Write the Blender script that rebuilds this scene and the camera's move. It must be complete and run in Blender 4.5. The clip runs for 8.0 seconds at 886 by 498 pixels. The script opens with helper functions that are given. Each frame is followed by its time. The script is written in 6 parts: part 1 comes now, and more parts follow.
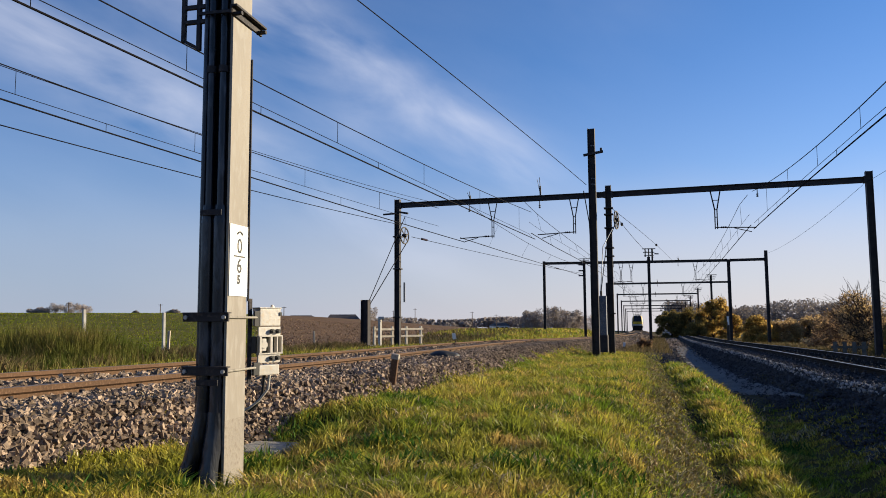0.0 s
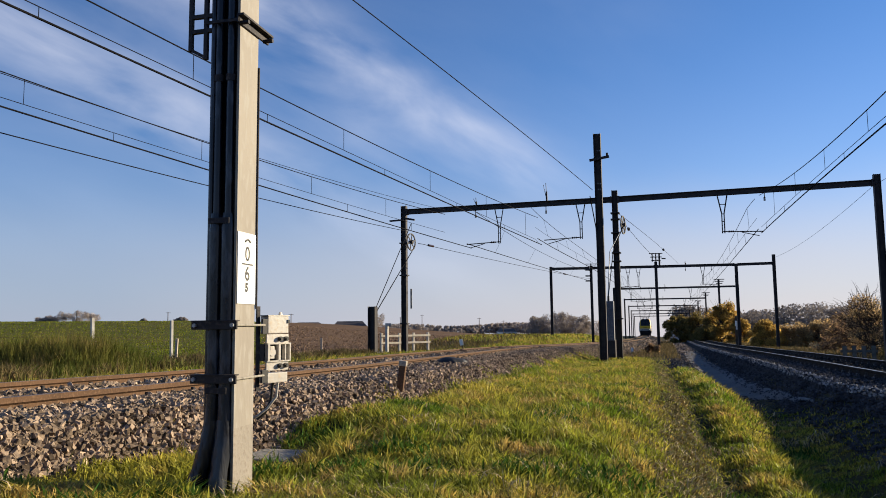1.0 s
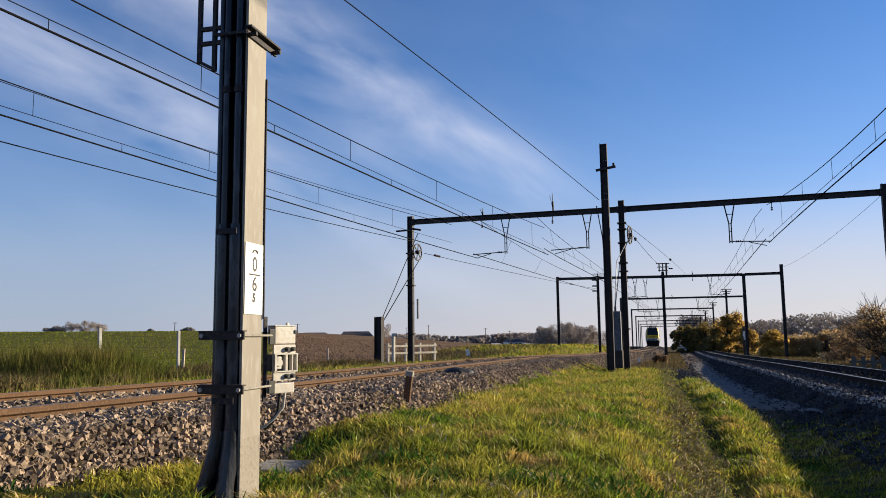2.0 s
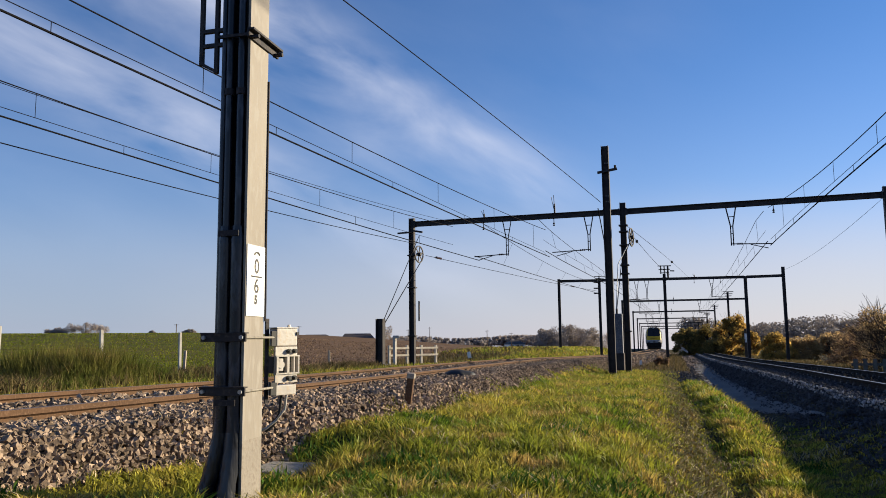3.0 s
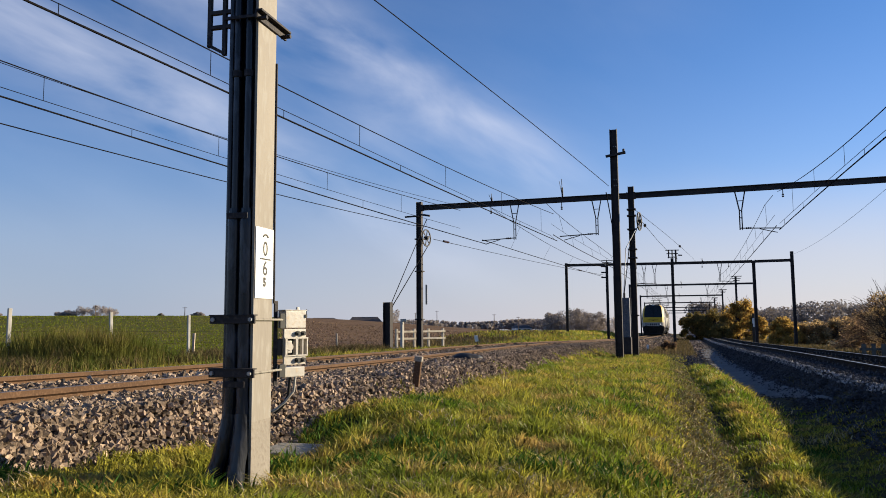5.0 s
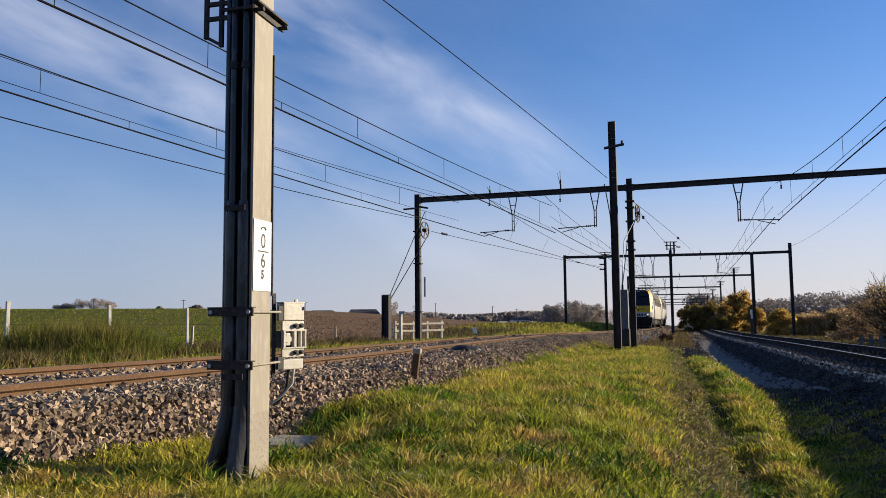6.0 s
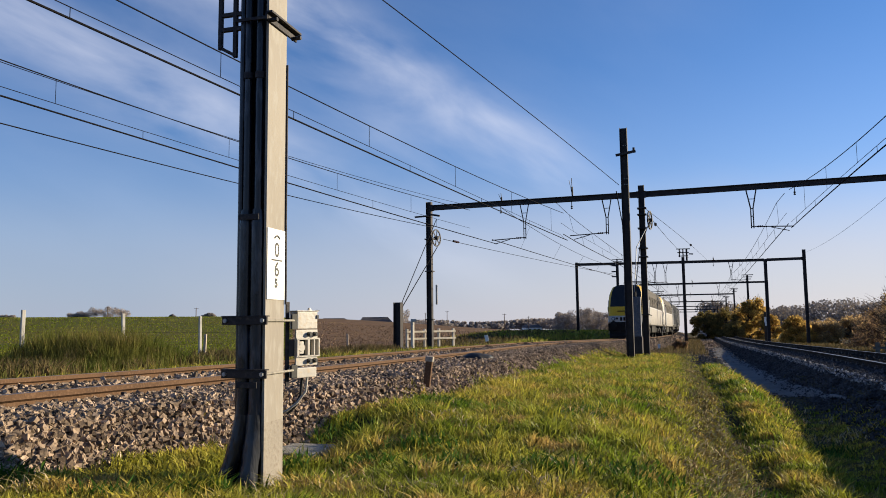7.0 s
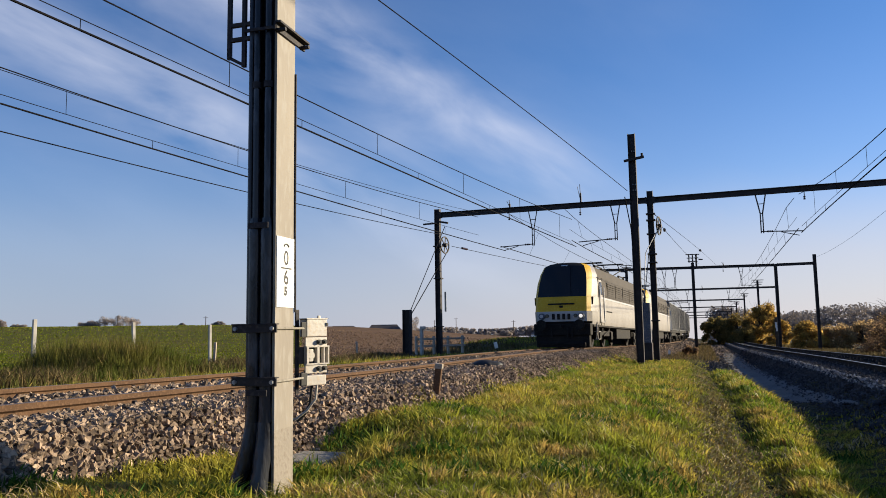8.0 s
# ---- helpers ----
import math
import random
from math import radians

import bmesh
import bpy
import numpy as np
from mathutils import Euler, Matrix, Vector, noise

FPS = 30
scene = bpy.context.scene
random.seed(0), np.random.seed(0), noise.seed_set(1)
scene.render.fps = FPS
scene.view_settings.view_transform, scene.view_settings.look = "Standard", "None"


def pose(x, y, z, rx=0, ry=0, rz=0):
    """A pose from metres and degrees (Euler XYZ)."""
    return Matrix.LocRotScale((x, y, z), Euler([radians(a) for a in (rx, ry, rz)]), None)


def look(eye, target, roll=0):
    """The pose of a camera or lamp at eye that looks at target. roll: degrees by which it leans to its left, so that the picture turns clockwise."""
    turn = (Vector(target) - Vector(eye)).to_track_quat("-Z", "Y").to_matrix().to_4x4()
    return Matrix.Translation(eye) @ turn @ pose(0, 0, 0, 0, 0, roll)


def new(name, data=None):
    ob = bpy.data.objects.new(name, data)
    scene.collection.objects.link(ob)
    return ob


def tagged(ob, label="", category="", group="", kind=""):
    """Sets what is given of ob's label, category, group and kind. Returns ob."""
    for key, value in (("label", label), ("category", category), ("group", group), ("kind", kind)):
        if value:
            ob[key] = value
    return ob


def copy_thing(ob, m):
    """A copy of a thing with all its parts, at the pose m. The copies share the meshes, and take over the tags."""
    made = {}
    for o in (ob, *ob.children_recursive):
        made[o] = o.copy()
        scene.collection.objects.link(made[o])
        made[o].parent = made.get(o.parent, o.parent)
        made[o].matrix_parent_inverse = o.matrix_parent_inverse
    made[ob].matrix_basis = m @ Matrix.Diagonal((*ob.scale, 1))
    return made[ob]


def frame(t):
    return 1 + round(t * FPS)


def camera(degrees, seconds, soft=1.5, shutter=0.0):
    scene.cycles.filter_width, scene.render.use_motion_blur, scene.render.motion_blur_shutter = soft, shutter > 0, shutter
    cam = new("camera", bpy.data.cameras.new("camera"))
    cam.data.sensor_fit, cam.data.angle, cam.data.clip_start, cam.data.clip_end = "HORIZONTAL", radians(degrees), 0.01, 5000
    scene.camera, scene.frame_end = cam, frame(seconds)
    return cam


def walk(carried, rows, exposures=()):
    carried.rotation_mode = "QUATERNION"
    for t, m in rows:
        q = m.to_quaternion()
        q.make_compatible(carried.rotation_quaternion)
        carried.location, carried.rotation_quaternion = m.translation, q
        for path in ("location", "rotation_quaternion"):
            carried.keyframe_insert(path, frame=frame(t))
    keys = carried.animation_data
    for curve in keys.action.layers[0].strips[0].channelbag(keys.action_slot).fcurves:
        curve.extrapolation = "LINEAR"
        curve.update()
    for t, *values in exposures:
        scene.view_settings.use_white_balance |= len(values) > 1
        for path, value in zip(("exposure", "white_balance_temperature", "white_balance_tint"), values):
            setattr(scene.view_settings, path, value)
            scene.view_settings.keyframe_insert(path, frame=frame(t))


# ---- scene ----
cam = camera(60.66, 8.0, soft=0.9)

# eye height over the near rails; the line falls gently away from the viewer
EYE = 0.68
TURNS = [  # seconds, turn, tilt and lean in degrees, and the small sway of the held camera in metres
    (0.0, 0.0, 5.45, 0.3, 0.0, 0.0, 0.0), (0.5, 0.22, 5.632, 0.59, -0.003, 0.003, 0.0),
    (1.0, 0.526, 5.918, 0.634, -0.005, 0.001, 0.002), (1.5, 0.883, 6.535, 0.643, -0.007, 0.0, 0.003),
    (3.0, 1.109, 6.85, 0.558, -0.009, -0.004, 0.003), (3.5, 1.191, 7.322, 0.333, -0.0125, -0.006, 0.005),
    (4.0, 1.497, 6.918, 0.24, -0.0145, -0.007, 0.005), (4.5, 1.684, 6.24, 0.332, -0.015, -0.004, 0.001),
    (6.0, 1.534, 5.047, 0.498, -0.0135, 0.004, -0.003), (6.5, 2.025, 5.478, 0.614, -0.0165, 0.001, -0.002),
    (7.0, 2.412, 5.632, 0.589, -0.021, 0.0, 0.0), (7.5, 2.67, 5.625, 0.656, -0.022, -0.005, -0.001),
    (8.0, 3.094, 6.179, 0.896, -0.021, -0.007, -0.001),
]
walk(cam, [(t, pose(x, y, EYE + z, 90 + p, r, w)) for t, w, p, r, x, y, z in TURNS])

# ---- light ----
SUN_BEARING, SUN_HEIGHT = 68.0, 15.5  # degrees right of straight ahead, above the horizon
world = bpy.data.worlds.new("sky")
scene.world = world
world.use_nodes = True
wn, wl = world.node_tree.nodes, world.node_tree.links
wn.clear()
sky = wn.new("ShaderNodeTexSky")
sky.sky_type = "NISHITA"
sky.sun_disc = False
sky.sun_elevation = radians(SUN_HEIGHT)
sky.sun_rotation = radians(SUN_BEARING)
sky.air_density, sky.dust_density, sky.ozone_density = 1.0, 0.0, 6.0
# streaks of cirrus: the direction is spread onto a flat layer and the noise drawn out along it
geo = wn.new("ShaderNodeTexCoord")
sep = wn.new("ShaderNodeSeparateXYZ")
wl.new(geo.outputs["Generated"], sep.inputs[0])


def wmath(op, a, b):
    n = wn.new("ShaderNodeMath")
    n.operation = op
    for i, v in enumerate((a, b)):
        if isinstance(v, (int, float)):
            n.inputs[i].default_value = v
        else:
            wl.new(v, n.inputs[i])
    return n.outputs[0]


def wdot(v):
    n = wn.new("ShaderNodeVectorMath")
    n.operation = "DOT_PRODUCT"
    wl.new(geo.outputs["Generated"], n.inputs[0])
    n.inputs[1].default_value = v
    return n.outputs["Value"]


# the streaks run from high ahead-left down towards the line's far end
across, onward = wdot((-0.5367, 0.2221, -0.8140)), wdot((0.8157, 0.3832, -0.4333))
comb = wn.new("ShaderNodeCombineXYZ")
wl.new(wmath("MULTIPLY", wmath("ADD", across, wmath("MULTIPLY", onward, 0.10)), 5.0), comb.inputs[0])
wl.new(wmath("MULTIPLY", onward, 1.9), comb.inputs[1])
cl = wn.new("ShaderNodeTexNoise")
wl.new(comb.outputs[0], cl.inputs["Vector"])
cl.inputs["Scale"].default_value, cl.inputs["Detail"].default_value = 2.3, 8
cl.inputs["Roughness"].default_value, cl.inputs["Distortion"].default_value = 0.5, 0.3
cr = wn.new("ShaderNodeMapRange")
cr.inputs[1].default_value, cr.inputs[2].default_value = 0.34, 0.72
wl.new(cl.outputs[0], cr.inputs[0])


def band(centre, width):
    q = wmath("DIVIDE", wmath("SUBTRACT", across, centre), width)
    return wmath("POWER", 2.718, wmath("MULTIPLY", wmath("MULTIPLY", q, q), -1.0))


thick = 0.045
for centre, width, amount in ((-0.005, 0.036, 0.60), (0.055, 0.05, 0.26), (0.172, 0.042, 0.58), (0.33, 0.06, 0.10)):
    thick = wmath("ADD", wmath("MULTIPLY", band(centre, width), amount), thick)
fade = wn.new("ShaderNodeMapRange")
fade.inputs[1].default_value, fade.inputs[2].default_value = 0.47, 0.36
fade.inputs[3].default_value, fade.inputs[4].default_value = 0.12, 1.0
wl.new(onward, fade.inputs[0])
cover = wmath("MULTIPLY", wmath("MULTIPLY", cr.outputs[0], thick), fade.outputs[0])
cloud = wn.new("ShaderNodeMixRGB")
deep = wn.new("ShaderNodeMixRGB")  # clear cold autumn air
deep.blend_type = "MULTIPLY"
deep.inputs[0].default_value = 1.0
deep.inputs[2].default_value = (1.27, 1.32, 1.46, 1)
wl.new(sky.outputs[0], deep.inputs[1])
haze = wn.new("ShaderNodeMixRGB")  # thin pale veil low over the land
height = wmath("ADD", wmath("MAXIMUM", sep.outputs[2], 0.0), wmath("MULTIPLY", wmath("SUBTRACT", cl.outputs[0], 0.5), 0.05))
veil = wn.new("ShaderNodeMapRange")
veil.interpolation_type = "SMOOTHSTEP"
veil.inputs[1].default_value, veil.inputs[2].default_value = 0.21, 0.07
veil.inputs[3].default_value, veil.inputs[4].default_value = 0.0, 0.38
wl.new(height, veil.inputs[0])
low = wmath("ADD", veil.outputs[0], wmath("MULTIPLY", wmath("POWER", wmath("SUBTRACT", 1.0, wmath("MINIMUM", wmath("MULTIPLY", wmath("MAXIMUM", sep.outputs[2], 0.0), 2.4), 1.0)), 2.0), 0.48))
wl.new(low, haze.inputs[0])
# the veil is paler and warmer towards the sun
sunward = wn.new("ShaderNodeMapRange")
sunward.inputs[1].default_value, sunward.inputs[2].default_value = -0.05, 0.75
wl.new(wdot((math.sin(radians(SUN_BEARING)), math.cos(radians(SUN_BEARING)), 0.0)), sunward.inputs[0])
tint = wn.new("ShaderNodeMixRGB")
wl.new(sunward.outputs[0], tint.inputs[0])
tint.inputs[1].default_value, tint.inputs[2].default_value = (4.0, 4.5, 5.9, 1), (7.3, 6.6, 6.9, 1)
wl.new(tint.outputs[0], haze.inputs[2])
wl.new(wmath("MULTIPLY", cover, wmath("SUBTRACT", 1.0, low)), cloud.inputs[0])
wl.new(deep.outputs[0], haze.inputs[1])
wl.new(haze.outputs[0], cloud.inputs[1])
cloud.inputs[2].default_value = (8.6, 8.8, 10.0, 1)
bg = wn.new("ShaderNodeBackground")
wl.new(cloud.outputs[0], bg.inputs[0])
bg.inputs[1].default_value = 0.0485
wout = wn.new("ShaderNodeOutputWorld")
wl.new(bg.outputs[0], wout.inputs[0])

sun = new("sun", bpy.data.lights.new("sun", "SUN"))
sun.data.energy, sun.data.angle, sun.data.color = 4.4, radians(0.6), (1.0, 0.85, 0.60)
_b, _e = radians(SUN_BEARING), radians(SUN_HEIGHT)
sun.matrix_world = look((0, 0, 30), (-math.sin(_b) * math.cos(_e), -math.cos(_b) * math.cos(_e), 30 - math.sin(_e)))
scene.view_settings.exposure = 1.08


# ---- materials ----
def mat(name, a, b=None, rough=0.8, metal=0.0, scale=6.0, bump=0.0, fine=60.0, island=0.0, rnd=0.0, c=None, lo=0.35, hi=0.65, stretch=None, thin=0.0, spec=None):
    """Colours a to b by a broad noise, c in small stains; island, rnd: lightness varied by piece or object."""
    m = bpy.data.materials.new(name)
    m.use_nodes = True
    n, l = m.node_tree.nodes, m.node_tree.links
    p = n["Principled BSDF"]
    p.inputs["Roughness"].default_value, p.inputs["Metallic"].default_value = rough, metal
    # rough soil, stone and plants have next to no mirror sheen
    p.inputs["Specular IOR Level"].default_value = spec if spec is not None else (0.06 if rough >= 0.85 else 0.4)
    tc = n.new("ShaderNodeTexCoord")
    co = tc.outputs["Object"]
    if stretch:
        mp = n.new("ShaderNodeMapping")
        mp.inputs["Scale"].default_value = stretch
        l.new(co, mp.inputs[0])
        co = mp.outputs[0]
    b = b or tuple(v * 0.75 for v in a)
    t1 = n.new("ShaderNodeTexNoise")
    t1.inputs["Scale"].default_value, t1.inputs["Detail"].default_value = scale, 6
    l.new(co, t1.inputs["Vector"])
    r = n.new("ShaderNodeValToRGB")
    r.color_ramp.elements[0].position, r.color_ramp.elements[1].position = lo, hi
    r.color_ramp.elements[0].color, r.color_ramp.elements[1].color = (*a, 1), (*b, 1)
    l.new(t1.outputs[0], r.inputs[0])
    col = r.outputs[0]
    t2 = n.new("ShaderNodeTexNoise")
    t2.inputs["Scale"].default_value, t2.inputs["Detail"].default_value = fine, 4
    l.new(co, t2.inputs["Vector"])
    if c:
        r2 = n.new("ShaderNodeValToRGB")
        r2.color_ramp.elements[0].position, r2.color_ramp.elements[1].position = 0.52, 0.66
        l.new(t2.outputs[0], r2.inputs[0])
        mx = n.new("ShaderNodeMixRGB")
        l.new(r2.outputs[0], mx.inputs[0])
        l.new(col, mx.inputs[1])
        mx.inputs[2].default_value = (*c, 1)
        col = mx.outputs[0]
    for amount, node, sock in ((island, "ShaderNodeNewGeometry", "Random Per Island"), (rnd, "ShaderNodeObjectInfo", "Random")):
        if amount:
            g = n.new(node)
            mr = n.new("ShaderNodeMapRange")
            mr.inputs[3].default_value, mr.inputs[4].default_value = 1 - amount, 1 + amount
            l.new(g.outputs[sock], mr.inputs[0])
            hs = n.new("ShaderNodeHueSaturation")
            l.new(mr.outputs[0], hs.inputs["Value"])
            l.new(col, hs.inputs["Color"])
            col = hs.outputs[0]
    l.new(col, p.inputs["Base Color"])
    if bump:
        bp = n.new("ShaderNodeBump")
        bp.inputs["Strength"].default_value, bp.inputs["Distance"].default_value = bump, 0.02
        l.new(t2.outputs[0], bp.inputs["Height"])
        l.new(bp.outputs[0], p.inputs["Normal"])
    if thin:
        p.inputs["Specular IOR Level"].default_value = 0.12
        tr = n.new("ShaderNodeBsdfTranslucent")
        l.new(col, tr.inputs[0])
        ms = n.new("ShaderNodeMixShader")
        ms.inputs[0].default_value = thin
        l.new(p.outputs[0], ms.inputs[1])
        l.new(tr.outputs[0], ms.inputs[2])
        l.new(ms.outputs[0], n["Material Output"].inputs[0])
    return m


def glow(name, colour, strength):
    m = bpy.data.materials.new(name)
    m.use_nodes = True
    p = m.node_tree.nodes["Principled BSDF"]
    p.inputs["Emission Color"].default_value, p.inputs["Emission Strength"].default_value = (*colour, 1), strength
    return m


# soil kept dark so shade between blades and in the ditch is in its colour
M_SOIL = mat("meadow_soil", (0.022, 0.026, 0.008), (0.06, 0.045, 0.018), 0.95, scale=0.35, fine=9, c=(0.085, 0.065, 0.032), bump=0.4)
M_BLADE = mat("grass_blades", (0.15, 0.222, 0.02), (0.425, 0.35, 0.055), 0.5, scale=0.8, fine=2.4, island=0.6, c=(0.46, 0.315, 0.095), thin=0.4)
M_DRY = mat("dry_grass", (0.10, 0.13, 0.02), (0.25, 0.20, 0.07), 0.7, scale=1.2, fine=6, island=0.4, c=(0.06, 0.09, 0.015), thin=0.4)
M_FIELD = mat("crop_field", (0.050, 0.064, 0.007), (0.075, 0.072, 0.012), 0.95, scale=0.05, fine=1.2, c=(0.10, 0.07, 0.032))
M_PLOUGH = mat("ploughed_soil", (0.115, 0.070, 0.042), (0.16, 0.10, 0.060), 0.98, scale=0.12, fine=3.0, c=(0.08, 0.05, 0.032), bump=0.8)
M_CLOD = mat("turned_clods", (0.19, 0.125, 0.078), (0.25, 0.165, 0.11), 0.95, scale=0.2, fine=6, island=0.4, c=(0.10, 0.063, 0.04))
M_BALLAST = mat("ballast_stone", (0.325, 0.243, 0.176), (0.18, 0.133, 0.097), 0.9, scale=1.6, fine=40, island=0.7, bump=0.4, c=(0.15, 0.118, 0.097))
# near black: the shade between the stones is in the bed's colour
M_BED = mat("gap_shade_bed", (0.03, 0.024, 0.020), (0.055, 0.045, 0.038), 0.95, scale=14, fine=28, c=(0.03, 0.025, 0.022), bump=1.0)
# right bank stone, its shade put into a near-black colour
M_BALLAST_R = mat("shade_grey_ballast", (0.036, 0.037, 0.043), (0.075, 0.075, 0.084), 0.9, scale=1.6, fine=40, island=0.5, bump=0.4)
M_BALLAST_P = mat("sunlit_grey_stone", (0.30, 0.29, 0.29), (0.20, 0.195, 0.20), 0.9, scale=1.6, fine=40, island=0.5, bump=0.4)
M_PATH = mat("fine_grey_grit", (0.155, 0.153, 0.157), (0.105, 0.105, 0.11), 0.95, scale=0.8, fine=45, c=(0.19, 0.185, 0.18), bump=0.6)
M_WRAP = mat("streaked_black_wrap", (0.008, 0.009, 0.012), (0.03, 0.032, 0.04), 0.22, scale=9, fine=10, c=(0.045, 0.048, 0.055), stretch=(1.6, 1.6, 0.4), bump=0.9, spec=0.3)
M_RAIL = mat("rusty_rail", (0.112, 0.064, 0.037), (0.080, 0.047, 0.029), 0.8, 0.0, scale=3, fine=50, bump=0.2, c=(0.145, 0.085, 0.05), spec=0.1)
# stone between the right rails, blackened to stand for their shade
M_SHADE_STONE = mat("shade_black_ballast", (0.022, 0.021, 0.022), (0.04, 0.037, 0.036), 0.95, scale=3, fine=30, island=0.4, bump=0.5)
M_RAILTOP = mat("polished_rail", (0.42, 0.38, 0.34), (0.33, 0.29, 0.26), 0.34, 0.9, scale=2, fine=30)
M_RAILTOP_L = mat("rusted_running_surface", (0.16, 0.105, 0.073), (0.12, 0.078, 0.055), 0.5, 0.3, scale=2, fine=30)
M_CONCRETE = mat("concrete", (0.36, 0.33, 0.28), (0.27, 0.25, 0.215), 0.9, scale=4, fine=45, bump=0.3, c=(0.20, 0.18, 0.155))
M_STEEL = mat("dark_painted_steel", (0.024, 0.022, 0.026), (0.045, 0.04, 0.04), 0.6, 0.1, scale=3, fine=40, c=(0.06, 0.05, 0.048), bump=0.15, spec=0.15)
M_GREYSTEEL = mat("grey_painted_steel", (0.26, 0.23, 0.19), (0.195, 0.172, 0.145), 0.7, 0.0, scale=2.2, fine=26, c=(0.265, 0.243, 0.21), bump=0.15, stretch=(1, 1, 0.35))
M_FLAKE = mat("flaked_grey_paint", (0.26, 0.23, 0.19), (0.195, 0.172, 0.145), 0.75, scale=2.2, fine=38, c=(0.185, 0.155, 0.125), bump=0.2)
M_PIPE = mat("dark_conduit", (0.007, 0.008, 0.012), (0.016, 0.018, 0.026), 0.27, 0.0, scale=5, fine=22, c=(0.05, 0.055, 0.07), stretch=(1, 1, 0.25), bump=0.2, spec=0.4)
M_GALV = mat("galvanised_steel", (0.36, 0.36, 0.36), (0.26, 0.26, 0.27), 0.5, 0.6, scale=8, fine=40)
M_BOX = mat("pale_enamel", (0.52, 0.49, 0.44), (0.42, 0.39, 0.35), 0.5, scale=9, fine=50, c=(0.46, 0.38, 0.29), bump=0.1)
M_WHITE = mat("white_plate", (0.80, 0.79, 0.76), (0.72, 0.71, 0.67), 0.5, scale=6, fine=30)
M_BLACK = mat("black_rubber", (0.012, 0.012, 0.013), (0.02, 0.02, 0.021), 0.6, scale=8)
M_WIRE = mat("contact_wire", (0.007, 0.007, 0.009), (0.011, 0.010, 0.012), 0.9, 0.0, scale=4)
# right rails: the shade on their near sides is put into the steel colour
M_RAIL_R = mat("shade_dark_rail", (0.024, 0.020, 0.019), (0.036, 0.029, 0.025), 0.8, 0.0, scale=3, fine=40, spec=0.05)
M_PORC = mat("brown_insulator", (0.05, 0.025, 0.018), (0.035, 0.02, 0.015), 0.25, scale=5)
M_CWT = mat("blue_grey_guard", (0.085, 0.098, 0.13), (0.06, 0.07, 0.095), 0.55, 0.2, scale=3, fine=30, c=(0.2, 0.2, 0.21))
M_WOOD = mat("weathered_wood", (0.5, 0.42, 0.33), (0.36, 0.3, 0.235), 0.85, scale=5, fine=40, bump=0.3)
M_PALE = mat("pale_painted_wood", (0.50, 0.45, 0.38), (0.38, 0.34, 0.28), 0.8, scale=5, fine=40, bump=0.2)
M_POST = mat("white_concrete_post", (0.48, 0.46, 0.42), (0.38, 0.36, 0.32), 0.85, scale=6, fine=30)
M_LEAF_Y = mat("yellow_leaves", (0.45, 0.30, 0.085), (0.54, 0.36, 0.11), 0.7, scale=0.25, fine=1.4, island=0.5, c=(0.22, 0.165, 0.04), thin=0.68)
M_LEAF_B = mat("brown_leaves", (0.46, 0.32, 0.16), (0.36, 0.26, 0.135), 0.7, scale=0.35, fine=1.4, island=0.4, c=(0.52, 0.36, 0.16), thin=0.68)
M_LEAF_D = mat("dark_olive_leaves", (0.17, 0.14, 0.05), (0.25, 0.185, 0.065), 0.7, scale=0.4, fine=1.6, island=0.4, c=(0.33, 0.23, 0.075), thin=0.65)
M_LEAF_R = mat("reddish_leaves", (0.27, 0.175, 0.105), (0.20, 0.135, 0.085), 0.7, scale=0.4, fine=1.6, island=0.4, c=(0.38, 0.26, 0.12), thin=0.65)
M_TWIG = mat("bare_twigs", (0.12, 0.09, 0.068), (0.085, 0.065, 0.052), 0.9, scale=0.3, island=0.4)
M_BARK = mat("bark", (0.09, 0.07, 0.05), (0.055, 0.043, 0.034), 0.95, scale=6, bump=0.5)
# far trees: distance haze is mixed into these two pale colours
M_FAR = mat("far_woods_hazed", (0.40, 0.35, 0.325), (0.33, 0.295, 0.28), 0.95, scale=0.03, fine=0.3, island=0.15, thin=0.4)
M_WOODS = mat("leafless_woods_hazed", (0.33, 0.285, 0.25), (0.27, 0.235, 0.21), 0.95, scale=0.03, fine=0.3, island=0.12, thin=0.2)
M_ROOF = mat("dark_slates", (0.05, 0.045, 0.05), (0.075, 0.065, 0.065), 0.8, scale=0.5)
M_BRICK = mat("far_brick", (0.24, 0.17, 0.13), (0.3, 0.22, 0.18), 0.9, scale=0.5)
M_YELLOW = mat("yellow_paint", (0.62, 0.37, 0.004), (0.54, 0.32, 0.004), 0.55, scale=1.4, fine=14, c=(0.62, 0.41, 0.03))
M_CREAM = mat("pale_grey_paint", (0.35, 0.33, 0.305), (0.30, 0.28, 0.26), 0.45, scale=1.2, fine=12, c=(0.25, 0.22, 0.19))
M_GREYP = mat("warm_grey_paint", (0.082, 0.071, 0.062), (0.068, 0.059, 0.052), 0.8, scale=1.2, fine=12, c=(0.06, 0.053, 0.047), spec=0.15)
M_LGREY = mat("light_grey_paint", (0.46, 0.46, 0.47), (0.4, 0.4, 0.41), 0.45, scale=2, fine=15)
M_UNDER = mat("black_underframe", (0.008, 0.008, 0.009), (0.02, 0.017, 0.015), 0.75, scale=3, fine=20, c=(0.03, 0.026, 0.022), spec=0.15)
M_GLASS = mat("dark_windscreen", (0.008, 0.009, 0.011), (0.01, 0.011, 0.014), 0.06, scale=1)
M_HULL = mat("container_grey", (0.105, 0.11, 0.12), (0.08, 0.084, 0.095), 0.6, scale=0.8, fine=9, c=(0.2, 0.2, 0.2))
M_LAMP = glow("headlight", (1.0, 0.93, 0.8), 0.35)


